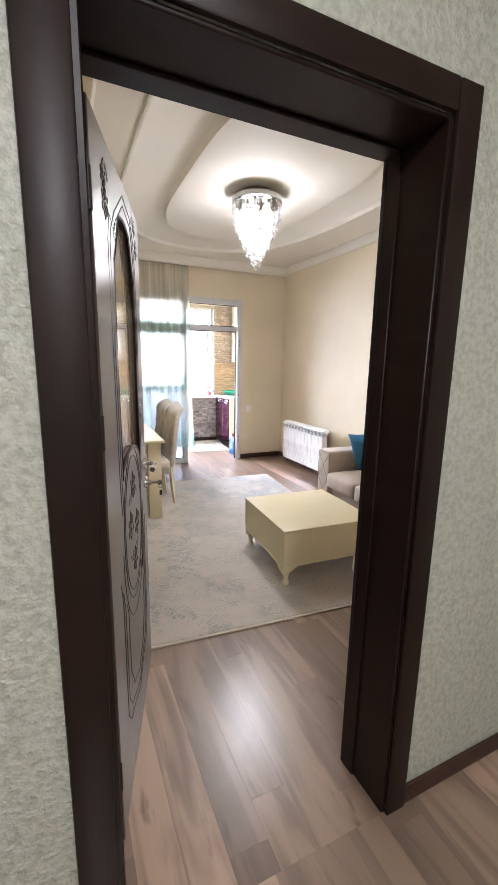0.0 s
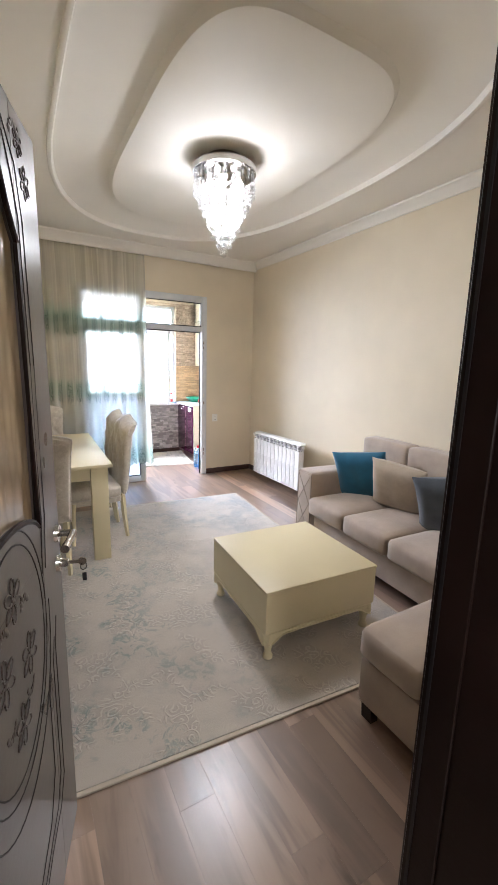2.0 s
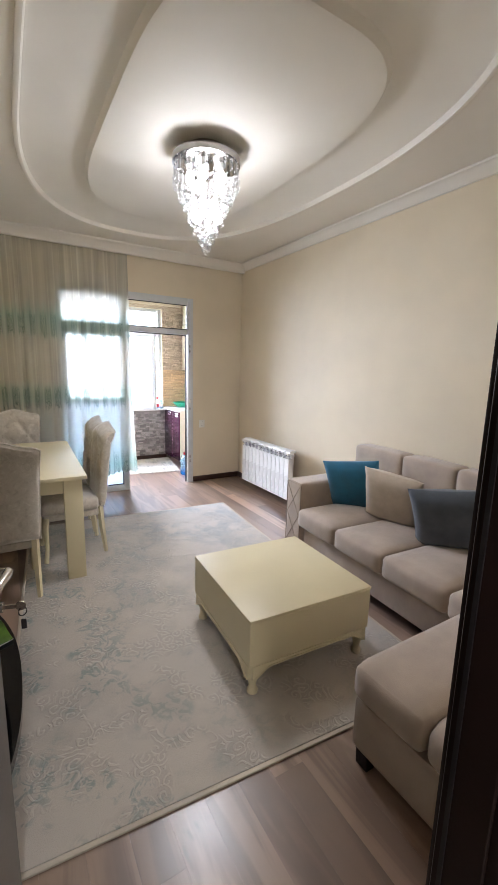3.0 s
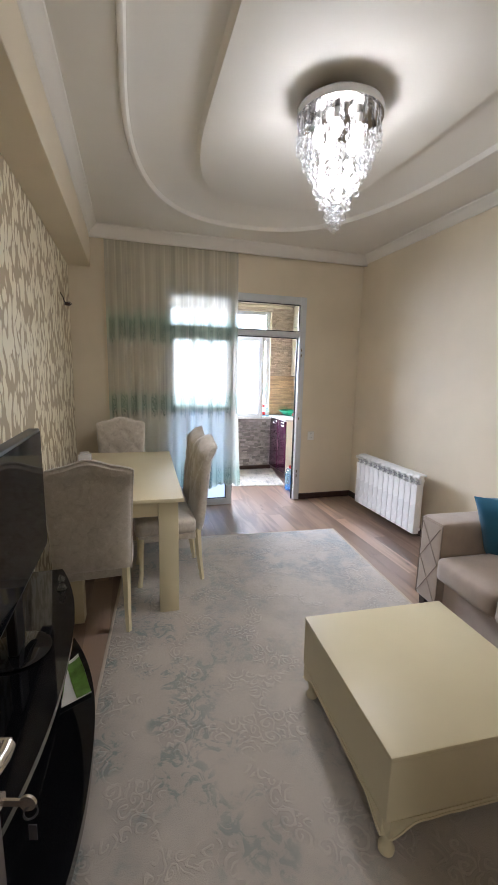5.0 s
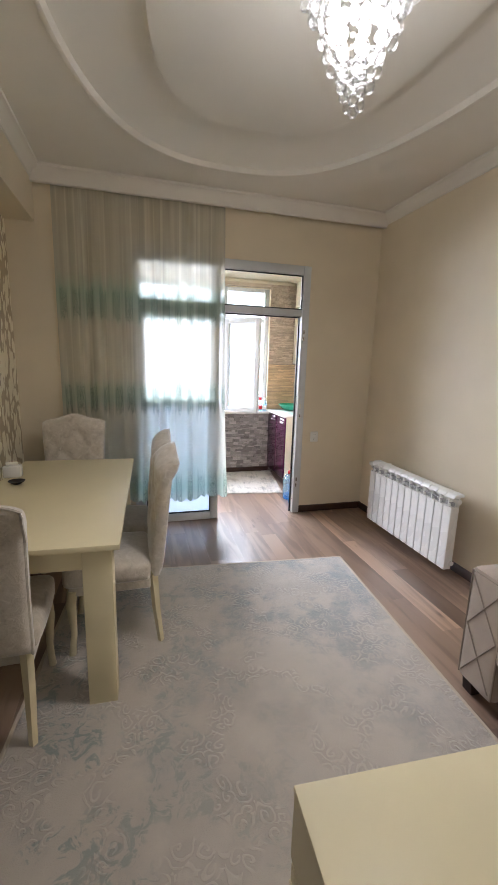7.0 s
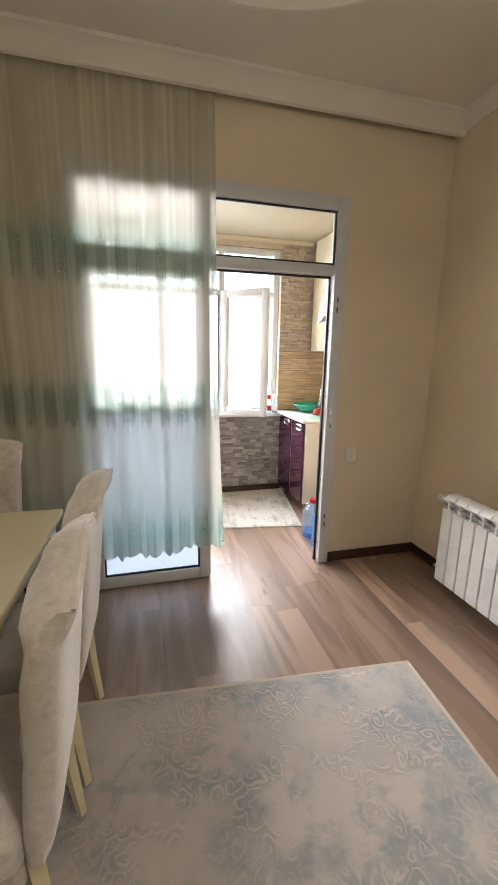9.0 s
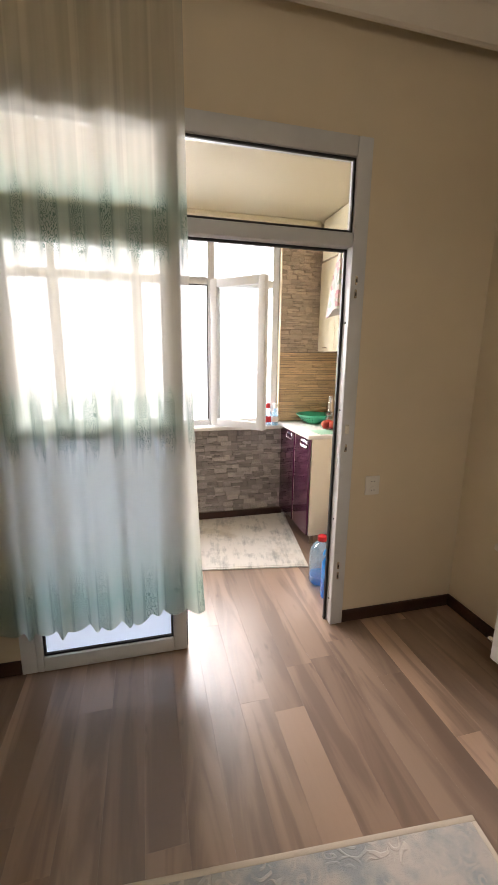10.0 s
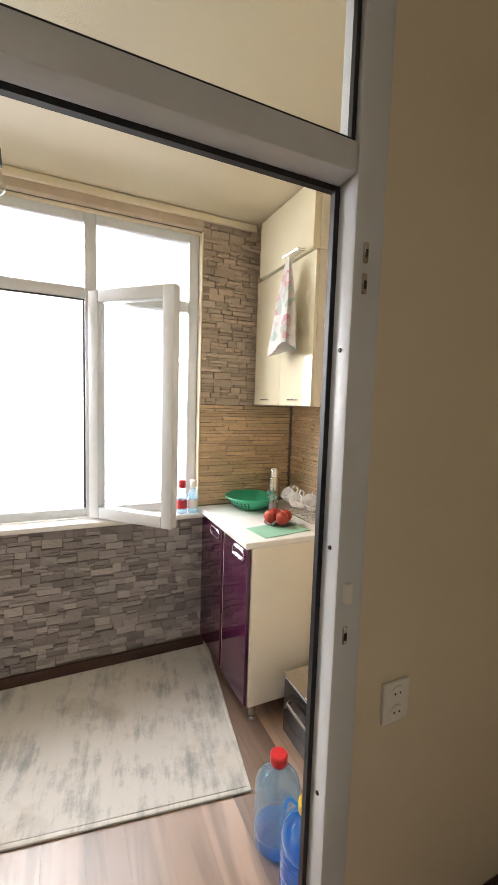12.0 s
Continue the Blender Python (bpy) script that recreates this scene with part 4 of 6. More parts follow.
    part("door_handle", Mesh().tube([(0.800, -0.046, 1.022), (0.785, -0.049, 1.022), (0.74, -0.049, 1.023), (0.690, -0.047, 1.021)], [0.011, 0.0115, 0.0105, 0.012], 12), M["nickel"], d, "brushed nickel lever handle")
    part("lock_rose", Mesh().cyl((0.800, 0, 0.930), (0.800, -0.010, 0.930), 0.026, 0.024, 24).cyl((0.800, -0.01, 0.930), (0.800, -0.030, 0.930), 0.012, 0.012, 12), M["nickel"], d)
    k = Mesh().box(0.798, 0.802, -0.060, -0.028, 0.925, 0.935).cyl((0.798, -0.068, 0.930), (0.802, -0.068, 0.930), 0.012, 0.012, 14)
    part("key", k, M["nickel"], d)
    part("key_ring", Mesh().tube([(0.8 + 0.004 * math.sin(t), -0.071 - 0.008 * math.sin(t), 0.914 + 0.011 * math.cos(t)) for t in [2 * math.pi * i / 16 for i in range(17)]], 0.0015, 5).box(0.799, 0.801, -0.078, -0.066, 0.867, 0.893, 0.0006), M["groove"], d)
    for z in (0.25, 1.30, 1.86):
        part("hinge", Mesh().cyl((-0.006, 0.004, z - 0.045), (-0.006, 0.004, z + 0.045), 0.008, 0.008, 12).box(-0.004, -0.001, 0.006, 0.034, z - 0.045, z + 0.045), M["groove"], d, "dark metal hinge")


door_leaf()


# ---- balcony door unit ----
def balcony_unit():
    u = thing("balcony_door_unit", "grey-white plastic balcony door unit with transom lights", "balcony door")
    u["kind"] = "structure"
    y0, y1 = YF - 0.018, YF + 0.052
    b = 0.006
    part("frame_post_left", Mesh().box(UX0, 1.432, y0, y1, 0, UZ, b, 2), M["pvc"], u)
    rp = part("frame_post_right", Mesh().box(2.912, UX1, y0, y1, 0, UZ, b, 2), M["pvc"], u)
    part("frame_head", Mesh().box(1.4325, 2.9115, y0, y1, 2.318, UZ, b, 2), M["pvc"], u)
    part("transom_bar", Mesh().box(1.4325, 2.9115, y0, y1, 1.953, 2.012, b, 2), M["pvc"], u)
    part("mullion", Mesh().box(2.062, 2.118, y0 + 0.002, y1, 2.0125, 2.3175, b, 2), M["pvc"], u)
    # fixed leaf
    ly0, ly1 = y0 - 0.006, y1 - 0.012
    part("leaf_stile", Mesh().box(1.433, 1.462, ly0, ly1, 0.004, 1.952, 0.005, 2), M["pvc"], u)
    part("leaf_stile", Mesh().box(2.058, 2.124, ly0, ly1, 0.004, 1.952, 0.005, 2), M["pvc"], u)
    part("leaf_rail_bottom", Mesh().box(1.4625, 2.0575, ly0, ly1, 0.004, 0.078, 0.005, 2), M["pvc"], u)
    part("leaf_rail_middle", Mesh().box(1.4625, 2.0575, ly0, ly1, 1.115, 1.175, 0.005, 2), M["pvc"], u)
    part("leaf_rail_top", Mesh().box(1.4625, 2.0575, ly0, ly1, 1.89, 1.952, 0.005, 2), M["pvc"], u)
    # black seals
    g = 0.010

    def seal(x0, x1, z0, z1, yy):
        m = Mesh().box(x0, x1, yy, yy + 0.012, z0, z0 + g).box(x0, x1, yy, yy + 0.012, z1 - g, z1).box(x0, x0 + g, yy, yy + 0.012, z0 + g, z1 - g).box(x1 - g, x1, yy, yy + 0.012, z0 + g, z1 - g)
        part("seal", m, M["gasket"], u, "black rubber seal")

    seal(1.463, 2.057, 0.079, 1.114, ly0 + 0.012)
    seal(1.463, 2.057, 1.176, 1.889, ly0 + 0.012)
    seal(1.433, 2.0615, 2.013, 2.3175, y0 + 0.014)
    seal(2.119, 2.911, 2.013, 2.3175, y0 + 0.014)
    part("door_seal", Mesh().box(2.899, 2.9115, y1 - 0.015, y1, 0, 1.9525).box(2.125, 2.8985, y1 - 0.015, y1, 1.941, 1.9525).box(2.1245, 2.131, y0 + 0.02, y0 + 0.034, 0.004, 1.9400), M["gasket"], u, "black rubber seal")
    for nm, x0, x1, z0, z1, mat in (("glass_pane", 1.463, 2.057, 1.176, 1.889, "pane"), ("glass_pane", 1.433, 2.0615, 2.013, 2.3175, "pane"), ("glass_pane", 2.119, 2.911, 2.013, 2.3175, "pane"), ("frosted_pane", 1.463, 2.057, 0.079, 1.114, "frosted")):
        p = part(nm, Mesh().box(x0, x1, y0 + 0.030, y0 + 0.035, z0, z1), M[mat], u)
        p.visible_shadow = mat != "pane"
    # strike plates and screws on the right post
    for z in (0.30, 0.36, 1.01, 1.75, 1.81):
        part("strike_plate", Mesh().box(2.934, 2.946, y0 - 0.004, y0 + 0.002, z - 0.020, z + 0.020, 0.002), M["nickel"], rp)
        part("strike_hole", Mesh().box(2.937, 2.943, y0 - 0.0055, y0 - 0.0035, z - 0.010, z + 0.006, 0.0005), M["gasket"], rp)
    for z in (0.15, 0.62, 1.2, 1.62):
        part("screw", Mesh().cyl((2.9115, y0 + 0.028, z), (2.908, y0 + 0.028, z), 0.005, 0.004, 8), M["gasket"], rp)
    part("latch_keeper", Mesh().box(2.928, 2.948, y0 - 0.012, y0 + 0.002, 1.085, 1.130, 0.004, 2), M["white"], rp)


balcony_unit()


# ---- kitchen window ----
def kitchen_window():
    wdw = thing("window_1", "white plastic balcony window with one sash standing open", "window")
    wdw["kind"] = "structure"
    y0, y1 = KY1 + 0.030, KY1 + 0.095
    posts = (0.72, 1.30, 1.905, 2.500, 3.061)
    for x in posts:
        part("post", Mesh().box(x, x + 0.057, y0, y1, SZ0 + 0.001, SZ1 - 0.001, 0.005, 2), M["pvc"], wdw)
    for a, b in zip(posts, posts[1:]):
        part("rail_bottom", Mesh().box(a + 0.0575, b - 0.0005, y0, y1, SZ0 + 0.001, SZ0 + 0.052, 0.005, 2), M["pvc"], wdw)
        part("rail_transom", Mesh().box(a + 0.0575, b - 0.0005, y0, y1, 2.030, 2.088, 0.005, 2), M["pvc"], wdw)
        part("rail_top", Mesh().box(a + 0.0575, b - 0.0005, y0, y1, SZ1 - 0.052, SZ1 - 0.001, 0.005, 2), M["pvc"], wdw)
        p = part("pane", Mesh().box(a + 0.055, b + 0.002, y0 + 0.028, y0 + 0.033, 2.087, SZ1 - 0.05), M["pane"], wdw)
        p.visible_shadow = False
        if a < 2.45:
            p = part("pane", Mesh().box(a + 0.055, b + 0.002, y0 + 0.028, y0 + 0.033, SZ0 + 0.05, 2.032), M["pane"], wdw)
            p.visible_shadow = False
            part("glazing_seal", Mesh().box(a + 0.0575, a + 0.066, y0 - 0.002, y0 + 0.006, SZ0 + 0.054, 2.028).box(a + 0.066, b - 0.010, y0 - 0.002, y0 + 0.006, 2.020, 2.028).box(b - 0.010, b - 0.001, y0 - 0.002, y0 + 0.006, SZ0 + 0.054, 2.028), M["gasket"], wdw, "black rubber seal")
    s = thing("window_sash", "open white plastic casement sash", "window sash", pose(2.552, KY1 + 0.024, 0, 0, 0, -46.0))
    sw, z0, z1, t = 0.515, SZ0 + 0.012, 2.062, 0.055
    for nm, bx in (("stile_hinge", (0, 0.062, z0, z1)), ("stile_free", (sw - 0.062, sw, z0, z1)), ("rail_bottom", (0.0625, sw - 0.0625, z0, z0 + 0.062)), ("rail_top", (0.0625, sw - 0.0625, z1 - 0.062, z1))):
        part(nm, Mesh().box(bx[0], bx[1], -t, 0, bx[2], bx[3], 0.005, 2), M["pvc"], s)
    p = part("pane", Mesh().box(0.060, sw - 0.060, -0.030, -0.026, z0 + 0.06, z1 - 0.06), M["pane"], s)
    p.visible_shadow = False
    part("sash_handle", Mesh().box(sw - 0.045, sw - 0.020, 0.0, 0.012, 1.42, 1.49, 0.003).box(sw - 0.040, sw - 0.025, 0.012, 0.024, 1.34, 1.47, 0.004), M["white"], s)


kitchen_window()
built("window_reveal", Mesh().box(3.1185, 3.1258, KY1 - 0.024, KY1 + 0.0295, SZ0, SZ1, 0.001), M["kceil"], "cream plastered window reveal", "window reveal")
built("window_reveal_head", Mesh().box(SX0, 3.118, KY1 - 0.0025, KY1 + 0.0295, SZ1 - 0.007, SZ1 + 0.002, 0.001), M["kceil"], "cream plastered window head", "window reveal")
sill = thing("window_sill", "white window sill over the stone parapet", "window sill")
sill["kind"] = "structure"
part("sill_board", Mesh().box(SX0, SX1, KY1 - 0.085, KY1 + 0.029, SZ0 - 0.0295, SZ0 - 0.001, 0.006, 3).box(SX1, 3.165, KY1 - 0.085, KY1 - 0.024, SZ0 - 0.0295, SZ0 - 0.001, 0.006, 3), M["sill"], sill)

# ---- floor boards ----
def floor_boards():
    fl = new("floor")
    tagged(fl, "grey-brown laminate floor boards", "floor", kind="structure")
    widths, gap = 0.132, 0.0001
    base = Mesh().box(0, widths - gap, 0, 1.22 - gap, -0.011, 0, 0.0003).data("board", M["laminate"], False)
    rnd = random.Random(5)
    rows = [(HX0 - 0.0, HX1, HY0, 2.03), (XL, XR, 2.03, KY1)]
    for x0, x1, y0, y1 in rows:
        nx = int((x1 - x0) / widths) + 1
        for i in range(nx):
            xa = x0 + i * widths
            wd = min(widths, x1 - xa)
            if wd < 0.02:
                continue
            y = y0 - rnd.uniform(0.0, 1.15)
            while y < y1:
                ya, yb = max(y, y0), min(y + 1.22, y1)
                y += 1.22
                if yb - ya < 0.03:
                    continue
                if wd > widths - 1e-6 and yb - ya > 1.2199:
                    ob = new("plank", base)
                else:
                    ob = new("plank", Mesh().box(0, wd - gap, 0, yb - ya - gap, -0.011, 0, 0.0003).data("plank", M["laminate"], False))
                ob.location = (xa, ya, 0)
                ob.parent = fl


# ---- rugs ----
def rug(name, label, corner, turn, wd, ln, mat, edge):
    r = thing(name, label, "rug", pose(corner[0], corner[1], 0.0005, 0, 0, turn))
    part("field", Mesh().box(0.018, wd - 0.018, 0.018, ln - 0.018, 0, 0.0125, 0.004, 2), mat, r)
    for bx in ((0, wd, 0, 0.0178), (0, wd, ln - 0.0178, ln), (0, 0.0178, 0.018, ln - 0.018), (wd - 0.0178, wd, 0.018, ln - 0.018)):
        part("binding", Mesh().box(*bx, 0, 0.010, 0.003, 2), edge, r)


rug("carpet", "large cream and grey carpet with worn blue-green scrolls", (0.725, 3.135), -4.6, 1.985, 3.0, M["rug"], M["rug_edge"])
rug("kitchen_rug", "pale worn rug with grey blotches on the balcony floor", (1.62, 7.80), -9.0, 1.44, 1.02, M["krug"], M["krug"])


# ---- coffee table ----
def coffee_table():
    t = thing("coffee_table", "square cream lacquered coffee table with carved feet", "coffee table", pose(2.118, 3.702, 0.013, 0, 0, -3.2))
    h = 0.362
    part("tabletop", Mesh().box(-h, h, -h, h, 0.385, 0.402, 0.005, 2), M["lacquer"], t)
    for k in range(4):
        ob = part("side_panel", Mesh().box(-h + 0.004, h - 0.004, -h + 0.003, -h + 0.020, 0.165, 0.3845, 0.002), M["lacquer"], t)
        ob.matrix_basis = pose(0, 0, 0, 0, 0, 90 * k) @ pose(0, -0.0005 * (k % 2), 0)
        # scalloped apron
        pts = [(-h + 0.02, 0.1645)]
        for i in range(33):
            u = -h + 0.02 + (2 * h - 0.04) * i / 32
            e = min(u + h, h - u)
            z = 0.145 - 0.055 * math.exp(-(e / 0.075) ** 2) + 0.006 * math.cos(e * 55) * math.exp(-e / 0.16)
            pts.append((u, min(0.160, z)))
        pts.append((h - 0.02, 0.1645))
        ob = part("apron", Mesh().prism(pts, "y", -h + 0.001, -h + 0.018), M["lacquer"], t)
        ob.matrix_basis = pose(0, 0, 0, 0, 0, 90 * k)
        ob = part("apron_bead", Mesh().tube([(u, -h, z + 0.004) for u, z in pts[1:-1]], 0.0045, 6), M["lacquer"], t)
        ob.matrix_basis = pose(0, 0, 0, 0, 0, 90 * k)
        # carved foot
        prof = [(0.040, 0.165), (0.042, 0.140), (0.034, 0.110), (0.022, 0.075), (0.017, 0.045), (0.021, 0.030), (0.027, 0.020), (0.026, 0.008), (0.016, 0.0)]
        ob = part("foot", Mesh().lathe(prof[::-1], (-h + 0.040, -h + 0.040, 0), 16), M["lacquer"], t, "turned and carved cream foot")
        ob.matrix_basis = pose(0, 0, 0, 0, 0, 90 * k)


coffee_table()


# ---- dining set ----
def dining_table():
    t = thing("dining_table", "cream lacquered dining table with broad square legs", "dining table", pose(0.960, 5.655, 0.002, 0, 0, -1.8))
    hx, hy, z = 0.378, 0.752, 0.770
    part("tabletop", Mesh().box(-hx, hx, -hy, hy, z - 0.026, z, 0.004, 2), M["lacquer"], t)
    for sx in (-1, 1):
        part("side_rail", Mesh().box(sx * (hx - 0.06) - 0.011, sx * (hx - 0.06) + 0.011, -hy + 0.17, hy - 0.17, z - 0.125, z - 0.0265, 0.002), M["lacquer"], t)
        part("end_rail", Mesh().box(-hx + 0.155, hx - 0.155, sx * (hy - 0.06) - 0.011, sx * (hy - 0.06) + 0.011, z - 0.125, z - 0.0265, 0.002), M["lacquer"], t)
        for sy in (-1, 1):
            part("leg", Mesh().box(sx * (hx - 0.092) - 0.060, sx * (hx - 0.092) + 0.060, sy * (hy - 0.065) - 0.045, sy * (hy - 0.065) + 0.045, 0.0, z - 0.0265, 0.004, 2), M["lacquer"], t)


dining_table()


def dining_chair(m):
    """Upholstered chair; it faces local +y, its backrest is at local -y."""
    c = thing("dining_chair", "upholstered dining chair in pale crushed velvet with cream legs", "chair", m, "chairs round the dining table")
    part("seat", Mesh().soft(-0.215, 0.215, -0.19, 0.24, 0.375, 0.485, 0.035, 0.018), M["velvet"], c)
    # backrest: bowed sides and a camel top, slightly leaning back
    bk = Mesh()
    nu, nv = 36, 30

    def face(side):
        grid = []
        for j in range(nv + 1):
            row = []
            v = j / nv
            for i in range(nu + 1):
                s = 2 * i / nu - 1
                wd = 0.208 + 0.022 * v ** 1.5
                top = 1.02 + 0.042 * math.exp(-(s / 0.45) ** 2) - 0.022 * abs(s) ** 8
                z = 0.40 + (top - 0.40) * v
                yb = -0.215 - 0.060 * v - 0.040 * max(0.0, (v - 0.80) / 0.20) ** 2
                edge = (1 - abs(s) ** 6) * (1 - (2 * v - 1) ** 8)
                th = 0.012 + 0.028 * edge ** 0.4
                if side > 0 and 0.35 < v < 0.97:
                    # deep diamond tufting
                    pa, pb = s * 2.0 + v * 4.6, s * 2.0 - v * 4.6
                    crease = max(abs(math.cos(math.pi * pa / 2)) ** 8, abs(math.cos(math.pi * pb / 2)) ** 8)
                    th += (0.008 - 0.016 * crease) * min(1.0, (1 - abs(s)) / 0.25) * min(1.0, (0.97 - v) / 0.08)
                row.append(bk.bm.verts.new((s * wd, yb + side * (th + 0.012 * math.sin(math.pi * min(1.0, max(0.0, (v - 0.84) / 0.16)))), z)))
            grid.append(row)
        for j in range(nv):
            for i in range(nu):
                bk.bm.faces.new((grid[j][i], grid[j][i + 1], grid[j + 1][i + 1], grid[j + 1][i]))
        return grid
    a, b = face(1), face(-1)
    rim_a = a[0] + [r[-1] for r in a[1:]] + a[-1][-2::-1] + [r[0] for r in a[-2:0:-1]]
    rim_b = b[0] + [r[-1] for r in b[1:]] + b[-1][-2::-1] + [r[0] for r in b[-2:0:-1]]
    n = len(rim_a)
    for k in range(n):
        bk.bm.faces.new((rim_a[k], rim_a[(k + 1) % n], rim_b[(k + 1) % n], rim_b[k]))
    back_rim = [(p.co.x * 0.985, p.co.y - 0.003, p.co.z) for p in rim_b[nu:-nv + 1]]
    back = part("backrest", bk, M["velvet"], c)
    part("piping", Mesh().tube(back_rim, 0.006, 6), M["velvet"], back, "corded edge")
    for u, v in ((-0.105, 0.80), (0.105, 0.80), (0.0, 0.88), (-0.15, 0.93), (0.15, 0.93), (0.0, 0.72)):
        yb = -0.215 - 0.060 * (v - 0.40) / 0.62
        part("button", Mesh().ball((u, yb + 0.036, v), 0.011, 1, (1, 0.6, 1)), M["velvet"], back)
    part("apron", Mesh().box(-0.195, 0.195, -0.185, 0.215, 0.33, 0.385, 0.006), M["velvet"], c)
    for sx in (-1, 1):
        part("rear_leg", Mesh().tube([(sx * 0.175, -0.20, 0.40), (sx * 0.178, -0.212, 0.2), (sx * 0.180, -0.235, 0.001)], [0.024, 0.021, 0.016], 4), M["lacquer"], c)
        part("front_leg", Mesh().tube([(sx * 0.178, 0.195, 0.36), (sx * 0.184, 0.205, 0.28), (sx * 0.178, 0.198, 0.12), (sx * 0.182, 0.212, 0.001)], [0.027, 0.024, 0.015, 0.018], 10), M["lacquer"], c)
    return c


chair = dining_chair(pose(0.785, 5.000, 0.013, 0, 0, 1.5))
copy_thing(chair, pose(1.255, 5.45, 0.013, 0, 0, 91))
copy_thing(chair, pose(1.262, 5.92, 0.013, 0, 0, 88))
copy_thing(chair, pose(0.915, 6.375, 0.013, 0, 0, 180))


# ---- television and stand ----
def tv_stand():
    s = thing("tv_stand", "curved black glass television stand with open shelves", "tv stand", pose(0.478, 3.93, 0.002))
    L = 0.74

    def slab(z0, z1, depth, ln):
        pts = [(0, -ln), (0, ln)]
        pts += [(depth * (1 - 0.42 * abs(t) ** 2.4), t * ln) for k in range(25) for t in [1 - 2 * k / 24]]
        m = Mesh().prism(pts, "z", z0, z1)
        return m
    part("base_shelf", slab(0.04, 0.085, 0.365, L), M["gloss_black"], s)
    part("middle_shelf", slab(0.235, 0.25, 0.25, L - 0.03), M["gloss_black"], s)
    part("top_shelf", slab(0.478, 0.50, 0.30, L - 0.01), M["gloss_black"], s)
    part("plinth", slab(0.0, 0.0395, 0.25, L - 0.08), M["tvrim"], s)
    part("back_panel", Mesh().box(0.0, 0.012, -L + 0.05, L - 0.05, 0.0855, 0.4775), M["gloss_black"], s)
    for y in (-0.62, 0.62):
        part("side_panel", Mesh().prism([(0.014, 0.0855), (0.19, 0.0855), (0.12, 0.28), (0.15, 0.4775), (0.014, 0.4775)], "y", y - 0.02, y + 0.02), M["gloss_black"], s)
    for y in (-0.45, 0.45):
        part("post", Mesh().cyl((0.17, y, 0.2505), (0.17, y, 0.4775), 0.018, 0.018, 16).cyl((0.17, y, 0.0855), (0.17, y, 0.2345), 0.018, 0.018, 16), M["chrome"], s)


tv_stand()


def television():
    t = thing("television", "flat black television switched off on the stand", "television", pose(0.615, 4.02, 0.503))
    part("housing", Mesh().box(-0.045, 0.004, -0.485, 0.485, 0.21, 0.765, 0.006, 2), M["tvrim"], t)
    part("screen", Mesh().box(0.0045, 0.0075, -0.474, 0.474, 0.228, 0.754, 0.001), M["tv"], t, "glossy dark screen")
    part("stand_neck", Mesh().box(-0.04, -0.005, -0.05, 0.05, 0.012, 0.215, 0.004), M["tvrim"], t)
    part("stand_foot", Mesh().lathe([(0.11, 0.0), (0.115, 0.006), (0.10, 0.012), (0.0, 0.014)], (-0.02, 0, 0), 24, False).cyl((-0.02, 0, 0.0), (-0.02, 0, 0.001), 0.11, 0.11, 24), M["gloss_black"], t)


television()
def sleeve(name, label, u0, u1, v0, v1, lift, mat, parent):
    """A curled sheet of glossy paper; local x across, y along."""
    m, n = Mesh(), 12
    sides = []
    for off in (0.0, 0.003):
        grid = []
        for j in range(n + 1):
            row = []
            for i in range(n + 1):
                u, v = u0 + (u1 - u0) * i / n, v0 + (v1 - v0) * j / n
                z = lift + off + 0.030 * (abs(u) / 0.08) ** 2 * (0.5 + 0.5 * math.sin(9 * v + 1.0)) + 0.006 * (1 + math.sin(31 * v + 23 * u))
                row.append(m.bm.verts.new((u, v + 0.012 * math.sin(14 * u), z)))
            grid.append(row)
        sides.append(grid)
        for j in range(n):
            for i in range(n):
                m.bm.faces.new((grid[j][i], grid[j][i + 1], grid[j + 1][i + 1], grid[j + 1][i]))

    def rim(g):
        return g[0] + [r[-1] for r in g[1:]] + g[-1][-2::-1] + [r[0] for r in g[-2:0:-1]]
    a, b = rim(sides[0]), rim(sides[1])
    for k in range(len(a)):
        m.bm.faces.new((a[k], a[(k + 1) % len(a)], b[(k + 1) % len(b)], b[k]))
    return part(name, m, mat, parent, label)


bag = thing("magazine", "crumpled white and green glossy paper sleeve on the stand's lower shelf", "magazine", pose(0.70, 4.34, 0.0865, 0, 0, 18))
sleeve("sheet", "", -0.075, 0.075, -0.15, 0.13, 0.0, M["ceramic"], bag)
sleeve("cover", "green printed cover", 0.012, 0.074, -0.145, 0.10, 0.0045, M["leafgreen"], bag)
orn = thing("glass_ornament", "small clear glass figurine on the black stand", "ornament", pose(0.68, 4.45, 0.503))
part("body", Mesh().lathe([(0.0, 0.0), (0.024, 0.001), (0.018, 0.012), (0.010, 0.03), (0.016, 0.05), (0.008, 0.068), (0.0, 0.072)], n=12, cap=False), M["tumbler"], orn)

# things on the dining table
box = thing("napkin_box", "small white napkin holder on the dining table", "napkin holder", pose(0.64, 6.00, 0.7725))
part("holder", Mesh().box(-0.05, 0.05, -0.03, 0.03, 0, 0.075, 0.008, 2), M["ceramic"], box)
part("napkin", Mesh().box(-0.035, 0.035, -0.008, 0.008, 0.0752, 0.095, 0.003), M["white"], box)
dish = thing("trinket_dish", "small dark metal dish on the dining table", "dish", pose(0.70, 5.84, 0.7725))
part("bowl", Mesh().lathe([(0.020, 0), (0.024, 0.004), (0.040, 0.014), (0.046, 0.020), (0.040, 0.018), (0.0, 0.008)], n=20, cap=False), M["groove"], dish)


